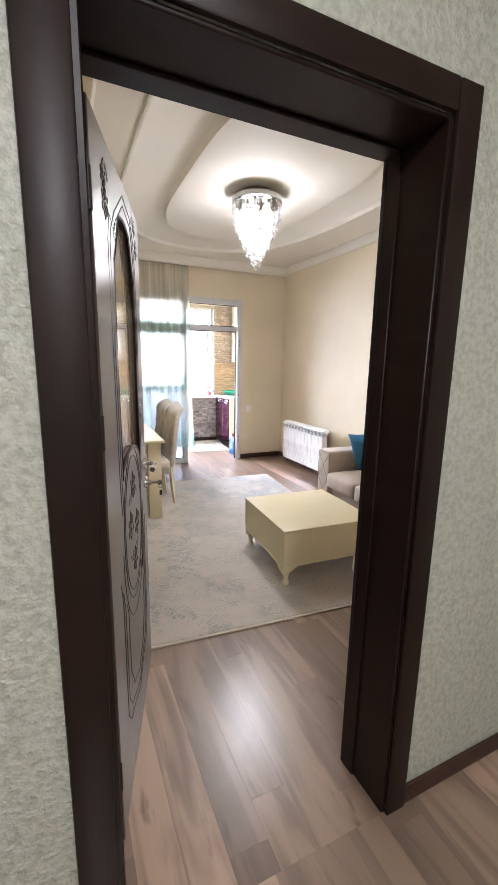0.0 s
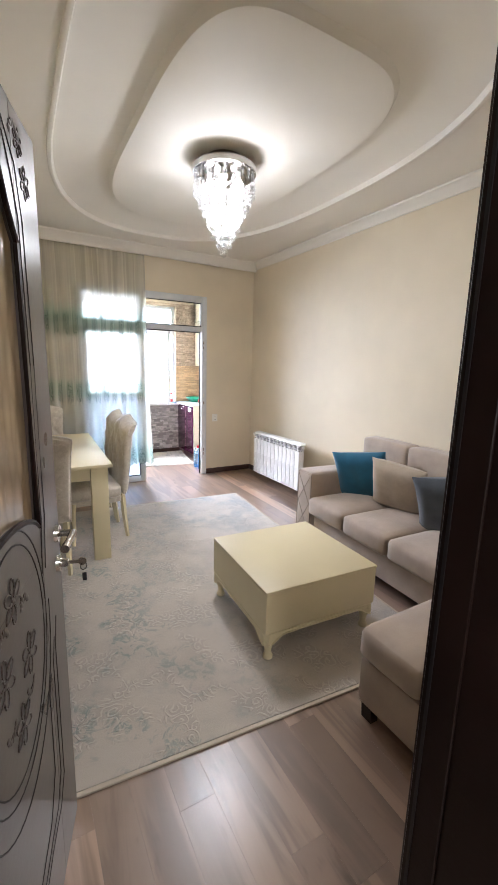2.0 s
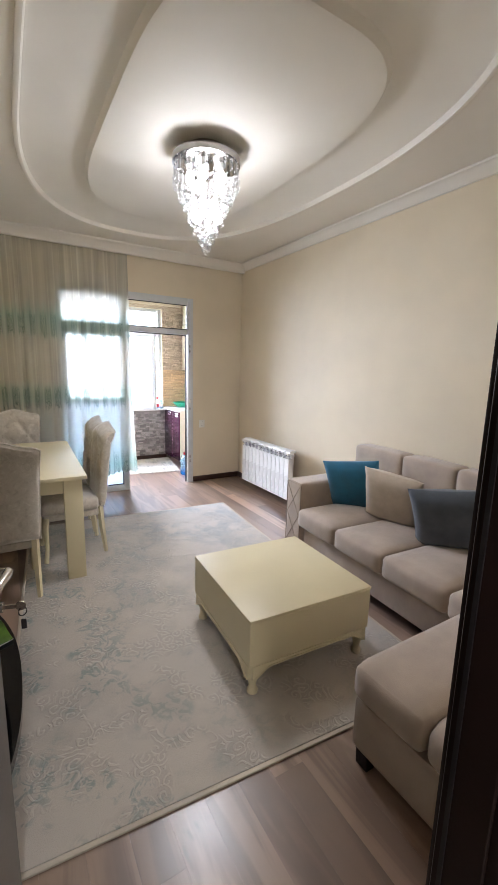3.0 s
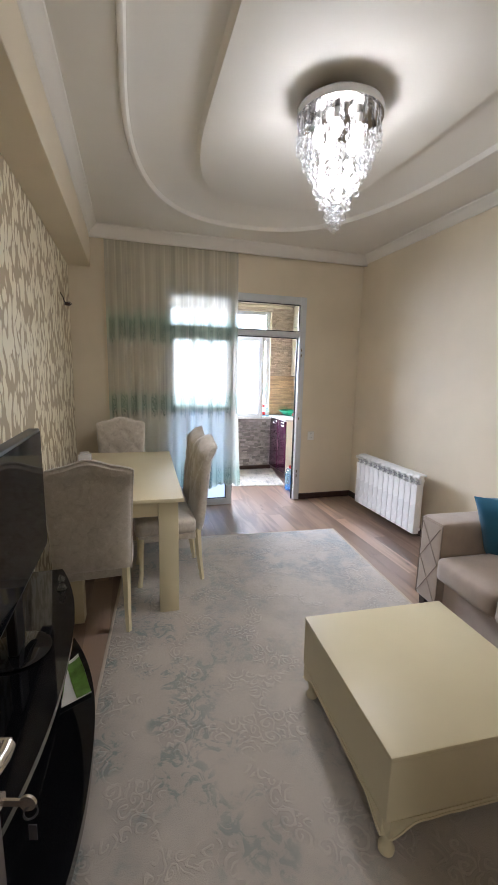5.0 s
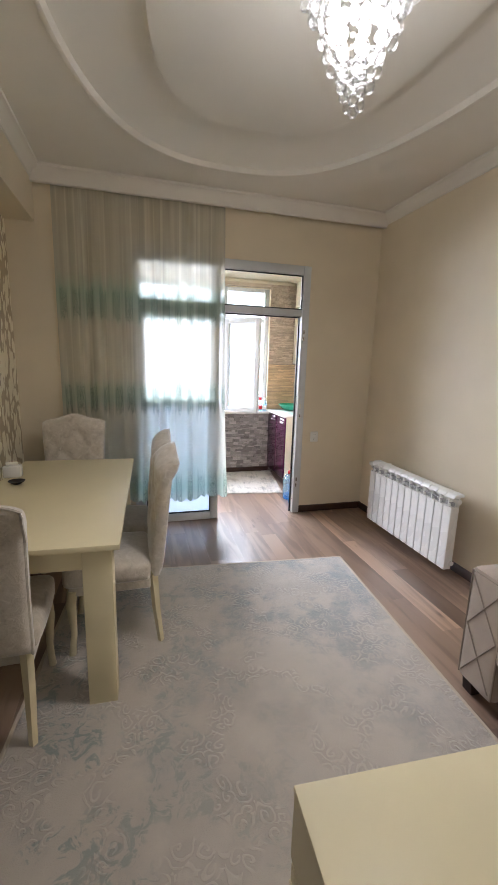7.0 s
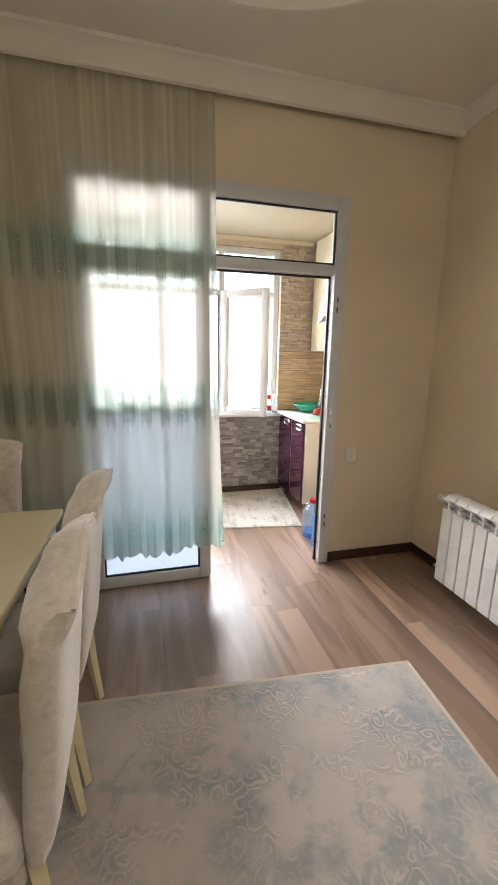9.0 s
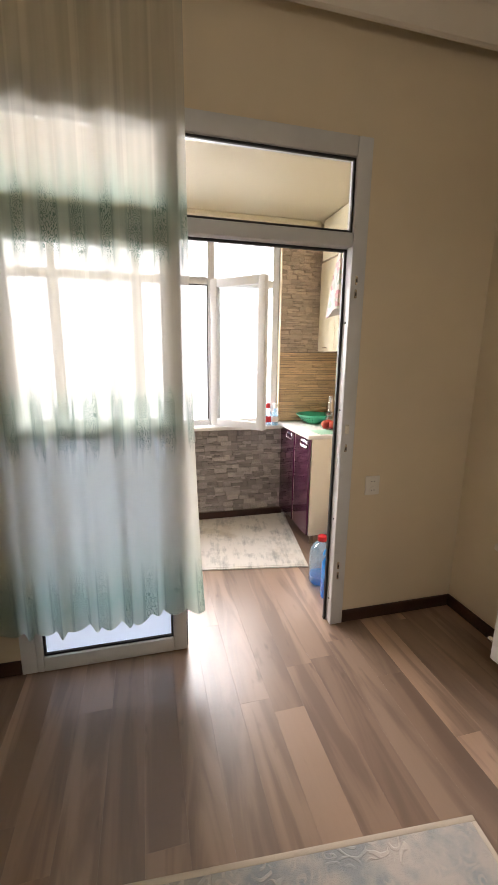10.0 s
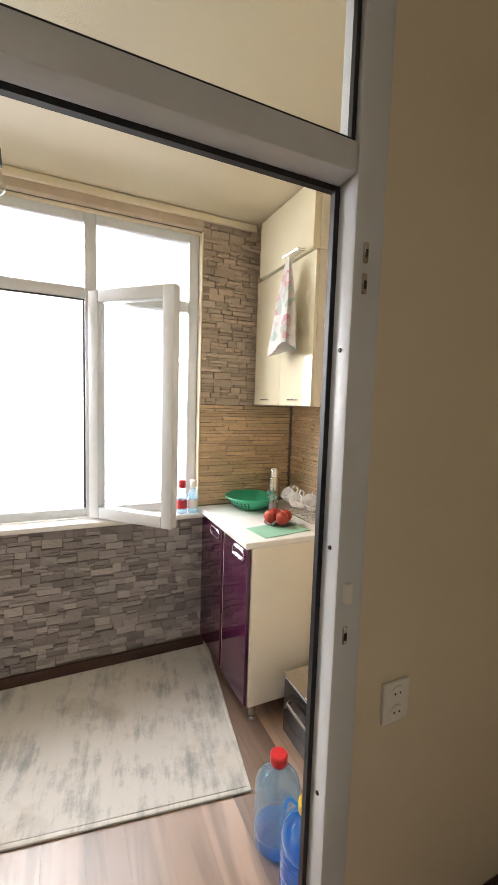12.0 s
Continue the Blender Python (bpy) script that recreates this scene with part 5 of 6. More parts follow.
# ---- sofa ----
def sofa():
    s = thing("sofa", "taupe velour three-seat sofa with quilted arm front", "sofa", pose(2.862, 4.640, 0.0, 0, 0, -3.6))
    # local x towards the wall, local y back along the sofa (negative = towards the doorway)
    D, L, A = 0.80, 2.02, 0.205
    part("base", Mesh().box(0.045, D - 0.02, -L + 0.01, -A - 0.002, 0.075, 0.285, 0.015, 2), M["sofa"], s)
    arm = part("arm", Mesh().soft(0.0, D - 0.02, -A, 0.0, 0.075, 0.640, 0.022, 0.0), M["sofa"], s)
    for pts in ([(-0.02, 0.60), (-0.185, 0.36)], [(-0.185, 0.60), (-0.02, 0.36)], [(-0.02, 0.36), (-0.185, 0.11)], [(-0.185, 0.36), (-0.02, 0.11)]):
        part("quilt_seam", Mesh().tube([(-0.0005, y, z) for y, z in pts], 0.0035, 5), M["piping"], arm)
    part("arm_piping", Mesh().tube([(0.004, -A + 0.006, 0.09), (0.004, -A + 0.006, 0.62), (0.004, -0.006, 0.62), (0.004, -0.006, 0.09)], 0.005, 6), M["piping"], arm)
    n = 4
    ln = (L - A) / n
    for k in range(n):
        y1 = -A - 0.004 - k * ln
        part("seat_cushion", Mesh().soft(-0.03, 0.60, y1 - ln + 0.006, y1, 0.287, 0.435, 0.035, 0.022), M["sofa"], s)
        part("back_cushion", Mesh().soft(0.585, 0.76, y1 - ln + 0.006, y1 + (0.0 if k else 0.06), 0.42, 0.915, 0.028, 0.008), M["sofa"], s)
    part("back", Mesh().box(0.72, D, -L + 0.01, -0.01, 0.075, 0.80, 0.02, 2), M["sofa"], s)
    for y in (-0.045, -L + 0.07):
        for x in (0.03, D - 0.09):
            part("foot", Mesh().prism([(x, 0.0015), (x + 0.045, 0.0015), (x + 0.055, 0.0745), (x - 0.01, 0.0745)], "y", y - 0.028, y + 0.028), M["dark"], s, "dark wooden foot")
    return s


sofa()


def seat_block():
    s = thing("sofa_chaise", "taupe velour armless sofa section with seamed top", "sofa", pose(1.945, 2.93, 0.0, 0, 0, 0))
    part("base", Mesh().soft(0.0, 1.55, -0.66, 0.0, 0.075, 0.30, 0.025, 0.0), M["sofa"], s)
    part("seat_cushion", Mesh().soft(-0.012, 1.55, -0.31, 0.012, 0.29, 0.445, 0.045, 0.012), M["sofa"], s)
    part("rear_cushion", Mesh().soft(-0.012, 1.55, -0.66, -0.305, 0.29, 0.440, 0.045, 0.012), M["sofa"], s)
    for x in (0.015, 1.47):
        for y in (-0.075, -0.635):
            part("foot", Mesh().prism([(x + 0.006, 0.0015), (x + 0.046, 0.0015), (x + 0.055, 0.0745), (x, 0.0745)], "y", y, y + 0.055), M["dark"], s, "dark wooden foot")


seat_block()


def pillow(name, label, mat, m, size=0.46, thick=0.085):
    p = Mesh()
    n = 16
    front, back = [], []
    for j in range(n + 1):
        fr, bk = [], []
        for i in range(n + 1):
            u, v = 2 * i / n - 1, 2 * j / n - 1
            pin = 1 - 0.06 * (1 - abs(u) ** 2) * abs(v) ** 4 - 0.0
            pin2 = 1 - 0.06 * (1 - abs(v) ** 2) * abs(u) ** 4
            x, z = u * size / 2 * pin2, v * size / 2 * pin
            h = thick * max(0.0, (1 - u ** 4) * (1 - v ** 4)) ** 0.55 + 0.003
            h += 0.006 * math.sin(7 * u + 3 * v) * (1 - u * u) * (1 - v * v)
            fr.append(p.bm.verts.new((x, -h, z)))
            bk.append(p.bm.verts.new((x, h, z)))
        front.append(fr)
        back.append(bk)
    for g in (front, back):
        for j in range(n):
            for i in range(n):
                p.bm.faces.new((g[j][i], g[j][i + 1], g[j + 1][i + 1], g[j + 1][i]))

    def rim(g):
        return g[0] + [r[-1] for r in g[1:]] + g[-1][-2::-1] + [r[0] for r in g[-2:0:-1]]
    a, b = rim(front), rim(back)
    for k in range(len(a)):
        p.bm.faces.new((a[k], a[(k + 1) % len(a)], b[(k + 1) % len(b)], b[k]))
    t = thing(name, label, "cushion", m)
    part("cover", p, mat, t)


pillow("cushion", "teal square cushion leaning by the sofa arm", M["teal"], pose(3.26, 4.27, 0.626, 20, -7, -58), 0.445)
pillow("cushion", "beige textured square cushion in the middle of the sofa", M["beige"], pose(3.25, 3.87, 0.624, 22, 6, -72), 0.43)
pillow("cushion", "dark slate grey square cushion on the sofa", M["slate"], pose(3.20, 3.39, 0.636, 22, -8, -62), 0.445, 0.085)


# ---- radiator ----
def radiator():
    r = thing("radiator", "white sectional aluminium radiator hung on the wall", "radiator", pose(3.452, 6.432, 0.118))
    n, pitch, H = 12, 0.0842, 0.55
    sec = Mesh().box(0, 0.060, -pitch + 0.0036, -0.0036, 0.0, H - 0.088, 0.003, 1)
    sec.box(0.0605, 0.095, -pitch / 2 - 0.012, -pitch / 2 + 0.012, 0.01, H - 0.02, 0.003)
    sec.box(0.074, 0.080, -pitch + 0.022, -0.022, 0.02, H - 0.06)
    sec.box(0.006, 0.034, -pitch / 2 - 0.006, -pitch / 2 + 0.006, H - 0.088, H - 0.026)
    data = sec.data("section", M["radiator"], False)
    fin = Mesh().box(0.004, 0.030, -pitch + 0.006, -pitch / 2 - 0.0065, H - 0.062, H - 0.056).box(0.004, 0.030, -pitch / 2 + 0.0065, -0.006, H - 0.062, H - 0.056)
    fin.box(0.022, 0.026, -pitch + 0.004, -pitch / 2 - 0.0065, H - 0.087, H - 0.063).box(0.022, 0.026, -pitch / 2 + 0.0065, -0.004, H - 0.087, H - 0.063)
    # greyer than the enamel: shade of the louvre openings put into the colour
    fdata = fin.data("top_fin", M["radgrey"])
    cap = Mesh().prism([(0.010, H - 0.028), (0.018, H - 0.010), (0.034, H), (0.095, H), (0.098, H - 0.018), (0.026, H - 0.024)], "y", -pitch + 0.003, -0.003).data("top_cap", M["radiator"])
    for k in range(n):
        for nm, me in (("section", data), ("top_fin", fdata), ("top_cap", cap)):
            ob = part(nm, me, None, r)
            ob.location = (0, -k * pitch, 0)
    for z in (0.045, H - 0.05):
        part("manifold", Mesh().cyl((0.055, 0.02, z), (0.055, -n * pitch - 0.006, z), 0.018, 0.018, 16), M["radiator"], r)
    part("valve", Mesh().cyl((0.055, 0.0205, H - 0.05), (0.055, 0.055, H - 0.05), 0.014, 0.014, 14).cyl((0.055, 0.055, H - 0.05), (0.055, 0.090, H - 0.05), 0.022, 0.019, 14), M["white"], r, "white valve knob")
    part("lock_valve", Mesh().cyl((0.055, 0.0205, 0.045), (0.055, 0.06, 0.045), 0.014, 0.012, 14), M["chrome"], r)
    part("pipe", Mesh().tube([(0.055, 0.045, H - 0.055), (0.10, 0.05, H - 0.06), (0.248, 0.05, H - 0.06)], 0.009, 8), M["white"], r)
    part("pipe", Mesh().tube([(0.055, 0.045, 0.04), (0.10, 0.05, 0.03), (0.248, 0.05, 0.03)], 0.009, 8), M["white"], r)
    for y in (-0.2, -0.8):
        part("bracket", Mesh().box(0.09, 0.248, y - 0.01, y + 0.01, H - 0.075, H - 0.06), M["white"], r)


radiator()


# ---- socket ----
def socket():
    s = thing("wall_socket", "cream double wall socket", "socket", pose(3.116, YF - 0.001, 0.797))
    part("plate", Mesh().box(-0.041, 0.041, -0.010, 0, -0.052, 0.052, 0.004, 2), M["white"], s)
    for z in (-0.024, 0.024):
        well = part("outlet", Mesh().cyl((0, -0.0102, z), (0, -0.0125, z), 0.019, 0.018, 24), M["white"], s)
        for x in (-0.008, 0.008):
            part("hole", Mesh().cyl((x, -0.0123, z), (x, -0.0132, z), 0.0028, 0.0028, 8), M["gasket"], well)


socket()


# ---- wall hook with cable on the papered wall ----
def wall_wire():
    s = thing("wall_lamp_wire", "bare dark wires hanging from the papered wall", "wire", pose(XL + 0.001, 6.42, 2.09))
    part("loop", Mesh().tube([(0.0, -0.01, 0.09), (0.02, 0.0, 0.05), (0.03, 0.005, 0.01), (0.06, 0.02, -0.01), (0.085, 0.01, 0.0), (0.07, -0.02, 0.012), (0.035, -0.02, 0.0), (0.03, 0.01, -0.012), (0.075, 0.03, -0.006)], 0.004, 6), M["groove"], s)
    part("holder", Mesh().cyl((0.03, 0, 0.0), (0.07, 0.01, -0.005), 0.016, 0.013, 12), M["base"], s)


wall_wire()


# ---- chandelier ----
def chandelier():
    c = thing("chandelier", "round chrome chandelier with a tapering fall of crystal drops", "chandelier", pose(LAMP_X, LAMP_Y, 0))
    zc = CEIL - 0.015
    part("canopy", Mesh().lathe([(0.0, zc), (0.13, zc), (0.135, zc - 0.045), (0.205, zc - 0.050), (0.214, zc - 0.056), (0.214, zc - 0.092), (0.206, zc - 0.094), (0.0, zc - 0.088)], n=48, cap=False), M["darkened_chrome"], c, "mirror chrome canopy, darkened for the dim room it reflects")
    z0 = zc - 0.094
    ring = Mesh().ball((0, 0, 0), 0.0165, 2, (1, 1, 1.12))
    drop = ring.data("crystal_drop", M["crystal"])
    spin = random.Random(8)
    tip = 2.262
    rings = ((0.200, 22), (0.166, 16), (0.133, 12), (0.102, 10), (0.072, 7), (0.044, 5), (0.020, 3))
    for ri, (rad, cnt) in enumerate(rings):
        for k in range(cnt):
            a = 2 * math.pi * (k + 0.5 * (ri % 2)) / cnt
            x, y = rad * math.cos(a), rad * math.sin(a)
            end = tip + 0.035 + 2.02 * (rad - 0.020) + spin.uniform(-0.008, 0.008)
            z = end
            for q in range(3):
                if z > z0 - 0.085:
                    break
                ob = part("crystal_drop", drop, None, c)
                ob.matrix_basis = pose(x, y, z, 0, 0, math.degrees(a) + 90 + spin.uniform(-50, 50))
                z += 0.043
            if ri == 0:
                prism = part("crystal_prism", Mesh().box(-0.011, 0.011, -0.006, 0.006, z0 - 0.075, z0 - 0.002, 0.004), M["crystal"], c)
                prism.matrix_basis = pose(x, y, 0, 0, 0, math.degrees(a) + 90)
            elif ri % 2 == 0:
                beads = Mesh()
                while z < z0 - 0.014:
                    beads.ball((x, y, z), 0.0070, 1)
                    z += 0.031
                part("bead_string", beads, M["crystal"], c)
    ob = part("crystal_drop", drop, None, c)
    ob.matrix_basis = pose(0, 0, tip + 0.020)
    for k in range(5):
        a = radians(72 * k + 20)
        x, y = 0.105 * math.cos(a), 0.105 * math.sin(a)
        part("lamp_holder", Mesh().cyl((x, y, z0 - 0.001), (x, y, z0 - 0.045), 0.016, 0.014, 14), M["white"], c)
        part("bulb", Mesh().lathe([(0.013, -0.046), (0.020, -0.055), (0.026, -0.070), (0.026, -0.100), (0.016, -0.120), (0.0, -0.126)], (x, y, z0), 14, False), M["bulb"], c, "lit frosted bulb")


chandelier()


# ---- curtain ----
def curtain():
    c = thing("curtain", "sheer white curtain with green embroidered bands and scalloped hem", "curtain")
    m = Mesh()
    uvl = m.bm.loops.layers.uv.new("UVMap")
    nx, nz = 260, 60
    x0, x1, ztop, zhem = 0.80, 2.155, 2.845, 0.235
    rnd = random.Random(3)
    ph = [rnd.uniform(0, 6.28) for _ in range(8)]
    rows, pos = [], {}
    for j in range(nz + 1):
        v = j / nz
        row = []
        for i in range(nx + 1):
            u = i / nx
            amp = 0.014 + 0.026 * (v ** 0.6)
            wave = math.sin(u * 41 + ph[0] + 1.9 * math.sin(u * 13 + ph[1])) * (0.6 + 0.4 * math.sin(u * 31 + ph[2]))
            wave += 0.22 * math.sin(u * 67 + ph[3] + v * 0.8)
            hem = zhem + 0.030 * (1 - abs(math.sin(u * 62 + ph[4]))) + 0.012 * math.sin(u * 23 + ph[5]) + 0.010 * math.sin(u * 9 + ph[7])
            z = ztop + (hem - ztop) * v
            x = x0 + (x1 - x0) * u + 0.010 * math.sin(u * 60 + ph[6]) * v
            # the free edge swings out below
            if u > 0.9:
                x += (u - 0.9) / 0.1 * 0.055 * v ** 3
            y = YF - 0.032 + amp * wave * min(1.0, 0.45 + 2.5 * v) - 0.060 * min(1.0, 2.0 * v) ** 0.5
            vert = m.bm.verts.new((x, y, z))
            pos[vert] = (u * 2.6, z)
            row.append(vert)
        rows.append(row)
    for j in range(nz):
        for i in range(nx):
            f = m.bm.faces.new((rows[j][i], rows[j][i + 1], rows[j + 1][i + 1], rows[j + 1][i]))
            for lp in f.loops:
                lp[uvl].uv = pos[lp.vert]
    part("cloth", m, M["sheer"], c)
    part("curtain_track", Mesh().box(0.70, 2.20, YF - 0.044, YF - 0.020, 2.847, 2.862, 0.003), M["white"], c)
    part("heading_tape", Mesh().box(x0, x1, YF - 0.033, YF - 0.031, 2.800, 2.846), M["sheer"], c)


curtain()


# ---- kitchen ----
def base_cabinet():
    X0, X1, Y0, Y1, ZB, ZT = 3.165, KX1 - 0.026, 7.885, KY1 - 0.045, 0.082, 0.858
    c = thing("base_cabinet", "cream kitchen base cabinet with plum gloss doors on short legs", "kitchen cabinet", pose(0, 0, 0))
    part("side_panel", Mesh().box(X0, X1, Y0, Y0 + 0.018, ZB, ZT, 0.001), M["creamlam"], c)
    part("side_panel", Mesh().box(X0, X1, Y1 - 0.018, Y1, ZB, ZT, 0.001), M["creamlam"], c)
    part("divider", Mesh().box(X0 - 0.012, X1, 8.198, 8.216, ZB, ZT, 0.001), M["creamlam"], c)
    part("bottom_panel", Mesh().box(X0, X1, Y0 + 0.0185, 8.1975, ZB, ZB + 0.018).box(X0, X1, 8.2165, Y1 - 0.0185, ZB, ZB + 0.018), M["creamlam"], c)
    part("back_panel", Mesh().box(X1 - 0.006, X1, Y0 + 0.0185, 8.1975, ZB + 0.0185, ZT).box(X1 - 0.006, X1, 8.2165, Y1 - 0.0185, ZB + 0.0185, ZT), M["creamlam"], c)
    for a, b in ((Y0 + 0.012, 8.192), (8.222, Y1 - 0.002)):
        d = part("door", Mesh().box(X0 - 0.020, X0 - 0.001, a, b, ZB + 0.002, ZT - 0.006, 0.002), M["plum"], c, "plum gloss door")
        yc, zc = a + 0.10, ZT - 0.055
        hnd = [(X0 - 0.0225, yc + 0.070 * math.cos(t) * (1.0 if abs(math.cos(t)) < 0.8 else 0.95), zc + 0.026 * max(-0.85, min(0.85, math.sin(t) * 1.3))) for t in [2 * math.pi * k / 24 for k in range(25)]]
        part("handle", Mesh().tube(hnd, 0.006, 6), M["chrome"], d, "chrome loop handle")
    for x in (X0 + 0.04, X1 - 0.06):
        for y in (Y0 + 0.035, Y1 - 0.05):
            part("leg", Mesh().cyl((x, y, 0.012), (x, y, ZB - 0.0005), 0.016, 0.018, 14).cyl((x, y, 0.0005), (x, y, 0.0115), 0.022, 0.018, 14), M["nickel"], c, "short metal leg")


base_cabinet()
wt = thing("worktop", "pale laminate kitchen worktop", "worktop")
part("slab", Mesh().box(3.122, KX1 - 0.026, 7.868, KY1 - 0.030, 0.8585, 0.889, 0.006, 3), M["worktop"], wt)


def wall_cabinet():
    c = thing("wall_cabinet", "cream gloss wall cabinet with small bar handles", "kitchen cabinet")
    X0, X1, Y0, Y1, Z0, Z1 = 3.485, KX1 - 0.026, 7.93, KY1 - 0.045, 1.505, 2.235
    part("body", Mesh().box(X0, X1, Y0, Y1, Z0, Z1, 0.002), M["creamlam"], c)
    mid = (Y0 + Y1) / 2
    for a, b in ((Y0 + 0.001, mid - 0.001), (mid + 0.001, Y1 - 0.001)):
        d = part("door", Mesh().box(X0 - 0.019, X0 - 0.0005, a, b, Z0 + 0.001, Z1 - 0.001, 0.002), M["gloss_cream"], c, "cream gloss door")
        yc = (a + b) / 2
        part("handle", Mesh().box(X0 - 0.034, X0 - 0.0195, yc - 0.045, yc + 0.045, Z0 + 0.028, Z0 + 0.036, 0.003), M["chrome"], d, "chrome bar handle")
    t = thing("top_cabinet", "cream gloss upper cabinet reaching the balcony ceiling", "kitchen cabinet")
    part("body", Mesh().box(X0, X1, Y0, 8.49, Z1 + 0.002, KZ - 0.004, 0.002), M["creamlam"], t)
    d = part("door", Mesh().box(X0 - 0.040, X0 - 0.0005, Y0 + 0.001, 8.489, Z1 + 0.003, KZ - 0.006, 0.002), M["gloss_cream"], t, "cream gloss flap door")
    part("handle", Mesh().tube([(X0 - 0.042, 8.00, Z1 + 0.012), (X0 - 0.075, 8.01, Z1 + 0.014), (X0 - 0.078, 8.14, Z1 + 0.014), (X0 - 0.042, 8.15, Z1 + 0.012)], 0.006, 8), M["chrome"], d, "chrome bow handle")


wall_cabinet()


def hanging_bag():
    m = Mesh()
    rows = []
    n, nv = 22, 14
    for j in range(nv + 1):
        v = j / nv
        rad = 0.014 + 0.100 * v ** 0.8
        row = []
        for i in range(n):
            a = 2 * math.pi * i / n
            r = rad * (1 + 0.22 * math.sin(a * 5 + v * 2) * (1 - 0.3 * v))
            z = -0.44 * v + (0.03 * math.sin(a * 2) if j == nv else 0)
            row.append(m.bm.verts.new((r * 0.35 * math.cos(a) - 0.0, r * math.sin(a) + 0.035 * v, z)))
        rows.append(row)
    for a, b in zip(rows, rows[1:]):
        for k in range(n):
            m.bm.faces.new((a[k], a[(k + 1) % n], b[(k + 1) % n], b[k]))
    m.bm.faces.new(rows[0])
    m.bm.faces.new(rows[-1])
    mat, nt, p = nodes_of("printed_cloth")
    v = coords(nt)
    big = node(nt, "ShaderNodeTexVoronoi", Scale=30.0)
    nt.links.new(v, big.inputs["Vector"])
    c = ramp(nt, big.outputs["Color"], [(0.30, (0.62, 0.60, 0.56)), (0.50, (0.58, 0.55, 0.52)), (0.62, (0.55, 0.22, 0.26)), (0.66, (0.60, 0.57, 0.54)), (0.72, (0.30, 0.42, 0.36)), (0.76, (0.60, 0.58, 0.55))])
    nt.links.new(c, p.inputs["Base Color"])
    p.inputs["Roughness"].default_value = 0.75
    t = thing("hanging_towel", "printed flowery tea towel hanging from a cabinet handle", "towel", pose(3.400, 8.08, 2.225))
    part("cloth", m, mat, t)


hanging_bag()


def colander():
    c = thing("colander", "green plastic colander on the worktop", "colander", pose(3.40, 8.42, 0.8895))
    part("bowl", Mesh().lathe([(0.055, 0.0), (0.07, 0.004), (0.115, 0.035), (0.142, 0.070), (0.152, 0.075), (0.150, 0.080), (0.138, 0.073), (0.110, 0.040), (0.066, 0.010), (0.0, 0.008)], n=40, cap=False), M["green"], c)
    for z, r in ((0.022, 0.0985), (0.038, 0.1175), (0.054, 0.130)):
        for k in range(36):
            a = 2 * math.pi * k / 36
            if -2.9 < a - math.pi < 1.2:
                part("slot", Mesh().ball((r * math.cos(a), r * math.sin(a), z), 0.0045, 1, (1, 1, 1.3)), M["groove"], c)
    part("rim_lip", Mesh().tube([(0.151 * math.cos(t), 0.151 * math.sin(t), 0.078) for t in [2 * math.pi * k / 40 for k in range(41)]], 0.004, 6), M["green"], c)


colander()


def fruit_board():
    b = thing("chopping_board", "thin mint green cutting mat on the worktop", "cutting board", pose(3.36, 8.00, 0.8895, 0, 0, 8))
    part("board", Mesh().box(-0.14, 0.14, -0.085, 0.085, 0, 0.004, 0.0015), M["mint"], b)
    pl = thing("saucer", "small clear saucer holding peaches", "plate", pose(3.40, 8.06, 0.894))
    part("dish", Mesh().lathe([(0.04, 0.0), (0.06, 0.003), (0.085, 0.012), (0.082, 0.013), (0.055, 0.006), (0.0, 0.004)], n=28, cap=False), M["tumbler"], pl)
    for k, (dx, dy, dz) in enumerate(((-0.042, 0.03, 0), (0.0, -0.02, 0), (0.045, 0.02, 0), (0.0, 0.062, 0))):
        p = thing("peach", "ripe red peach on the saucer", "fruit", pose(3.40 + dx, 8.06 + dy, 0.933 + dz, 10 * k, 0, 50 * k), "peaches on the saucer")
        part("flesh", Mesh().lathe([(0.0, -0.031), (0.012, -0.032), (0.026, -0.022), (0.034, 0.0), (0.030, 0.018), (0.016, 0.029), (0.005, 0.028), (0.0, 0.024)], n=20, cap=False), M["peach"], p)


fruit_board()


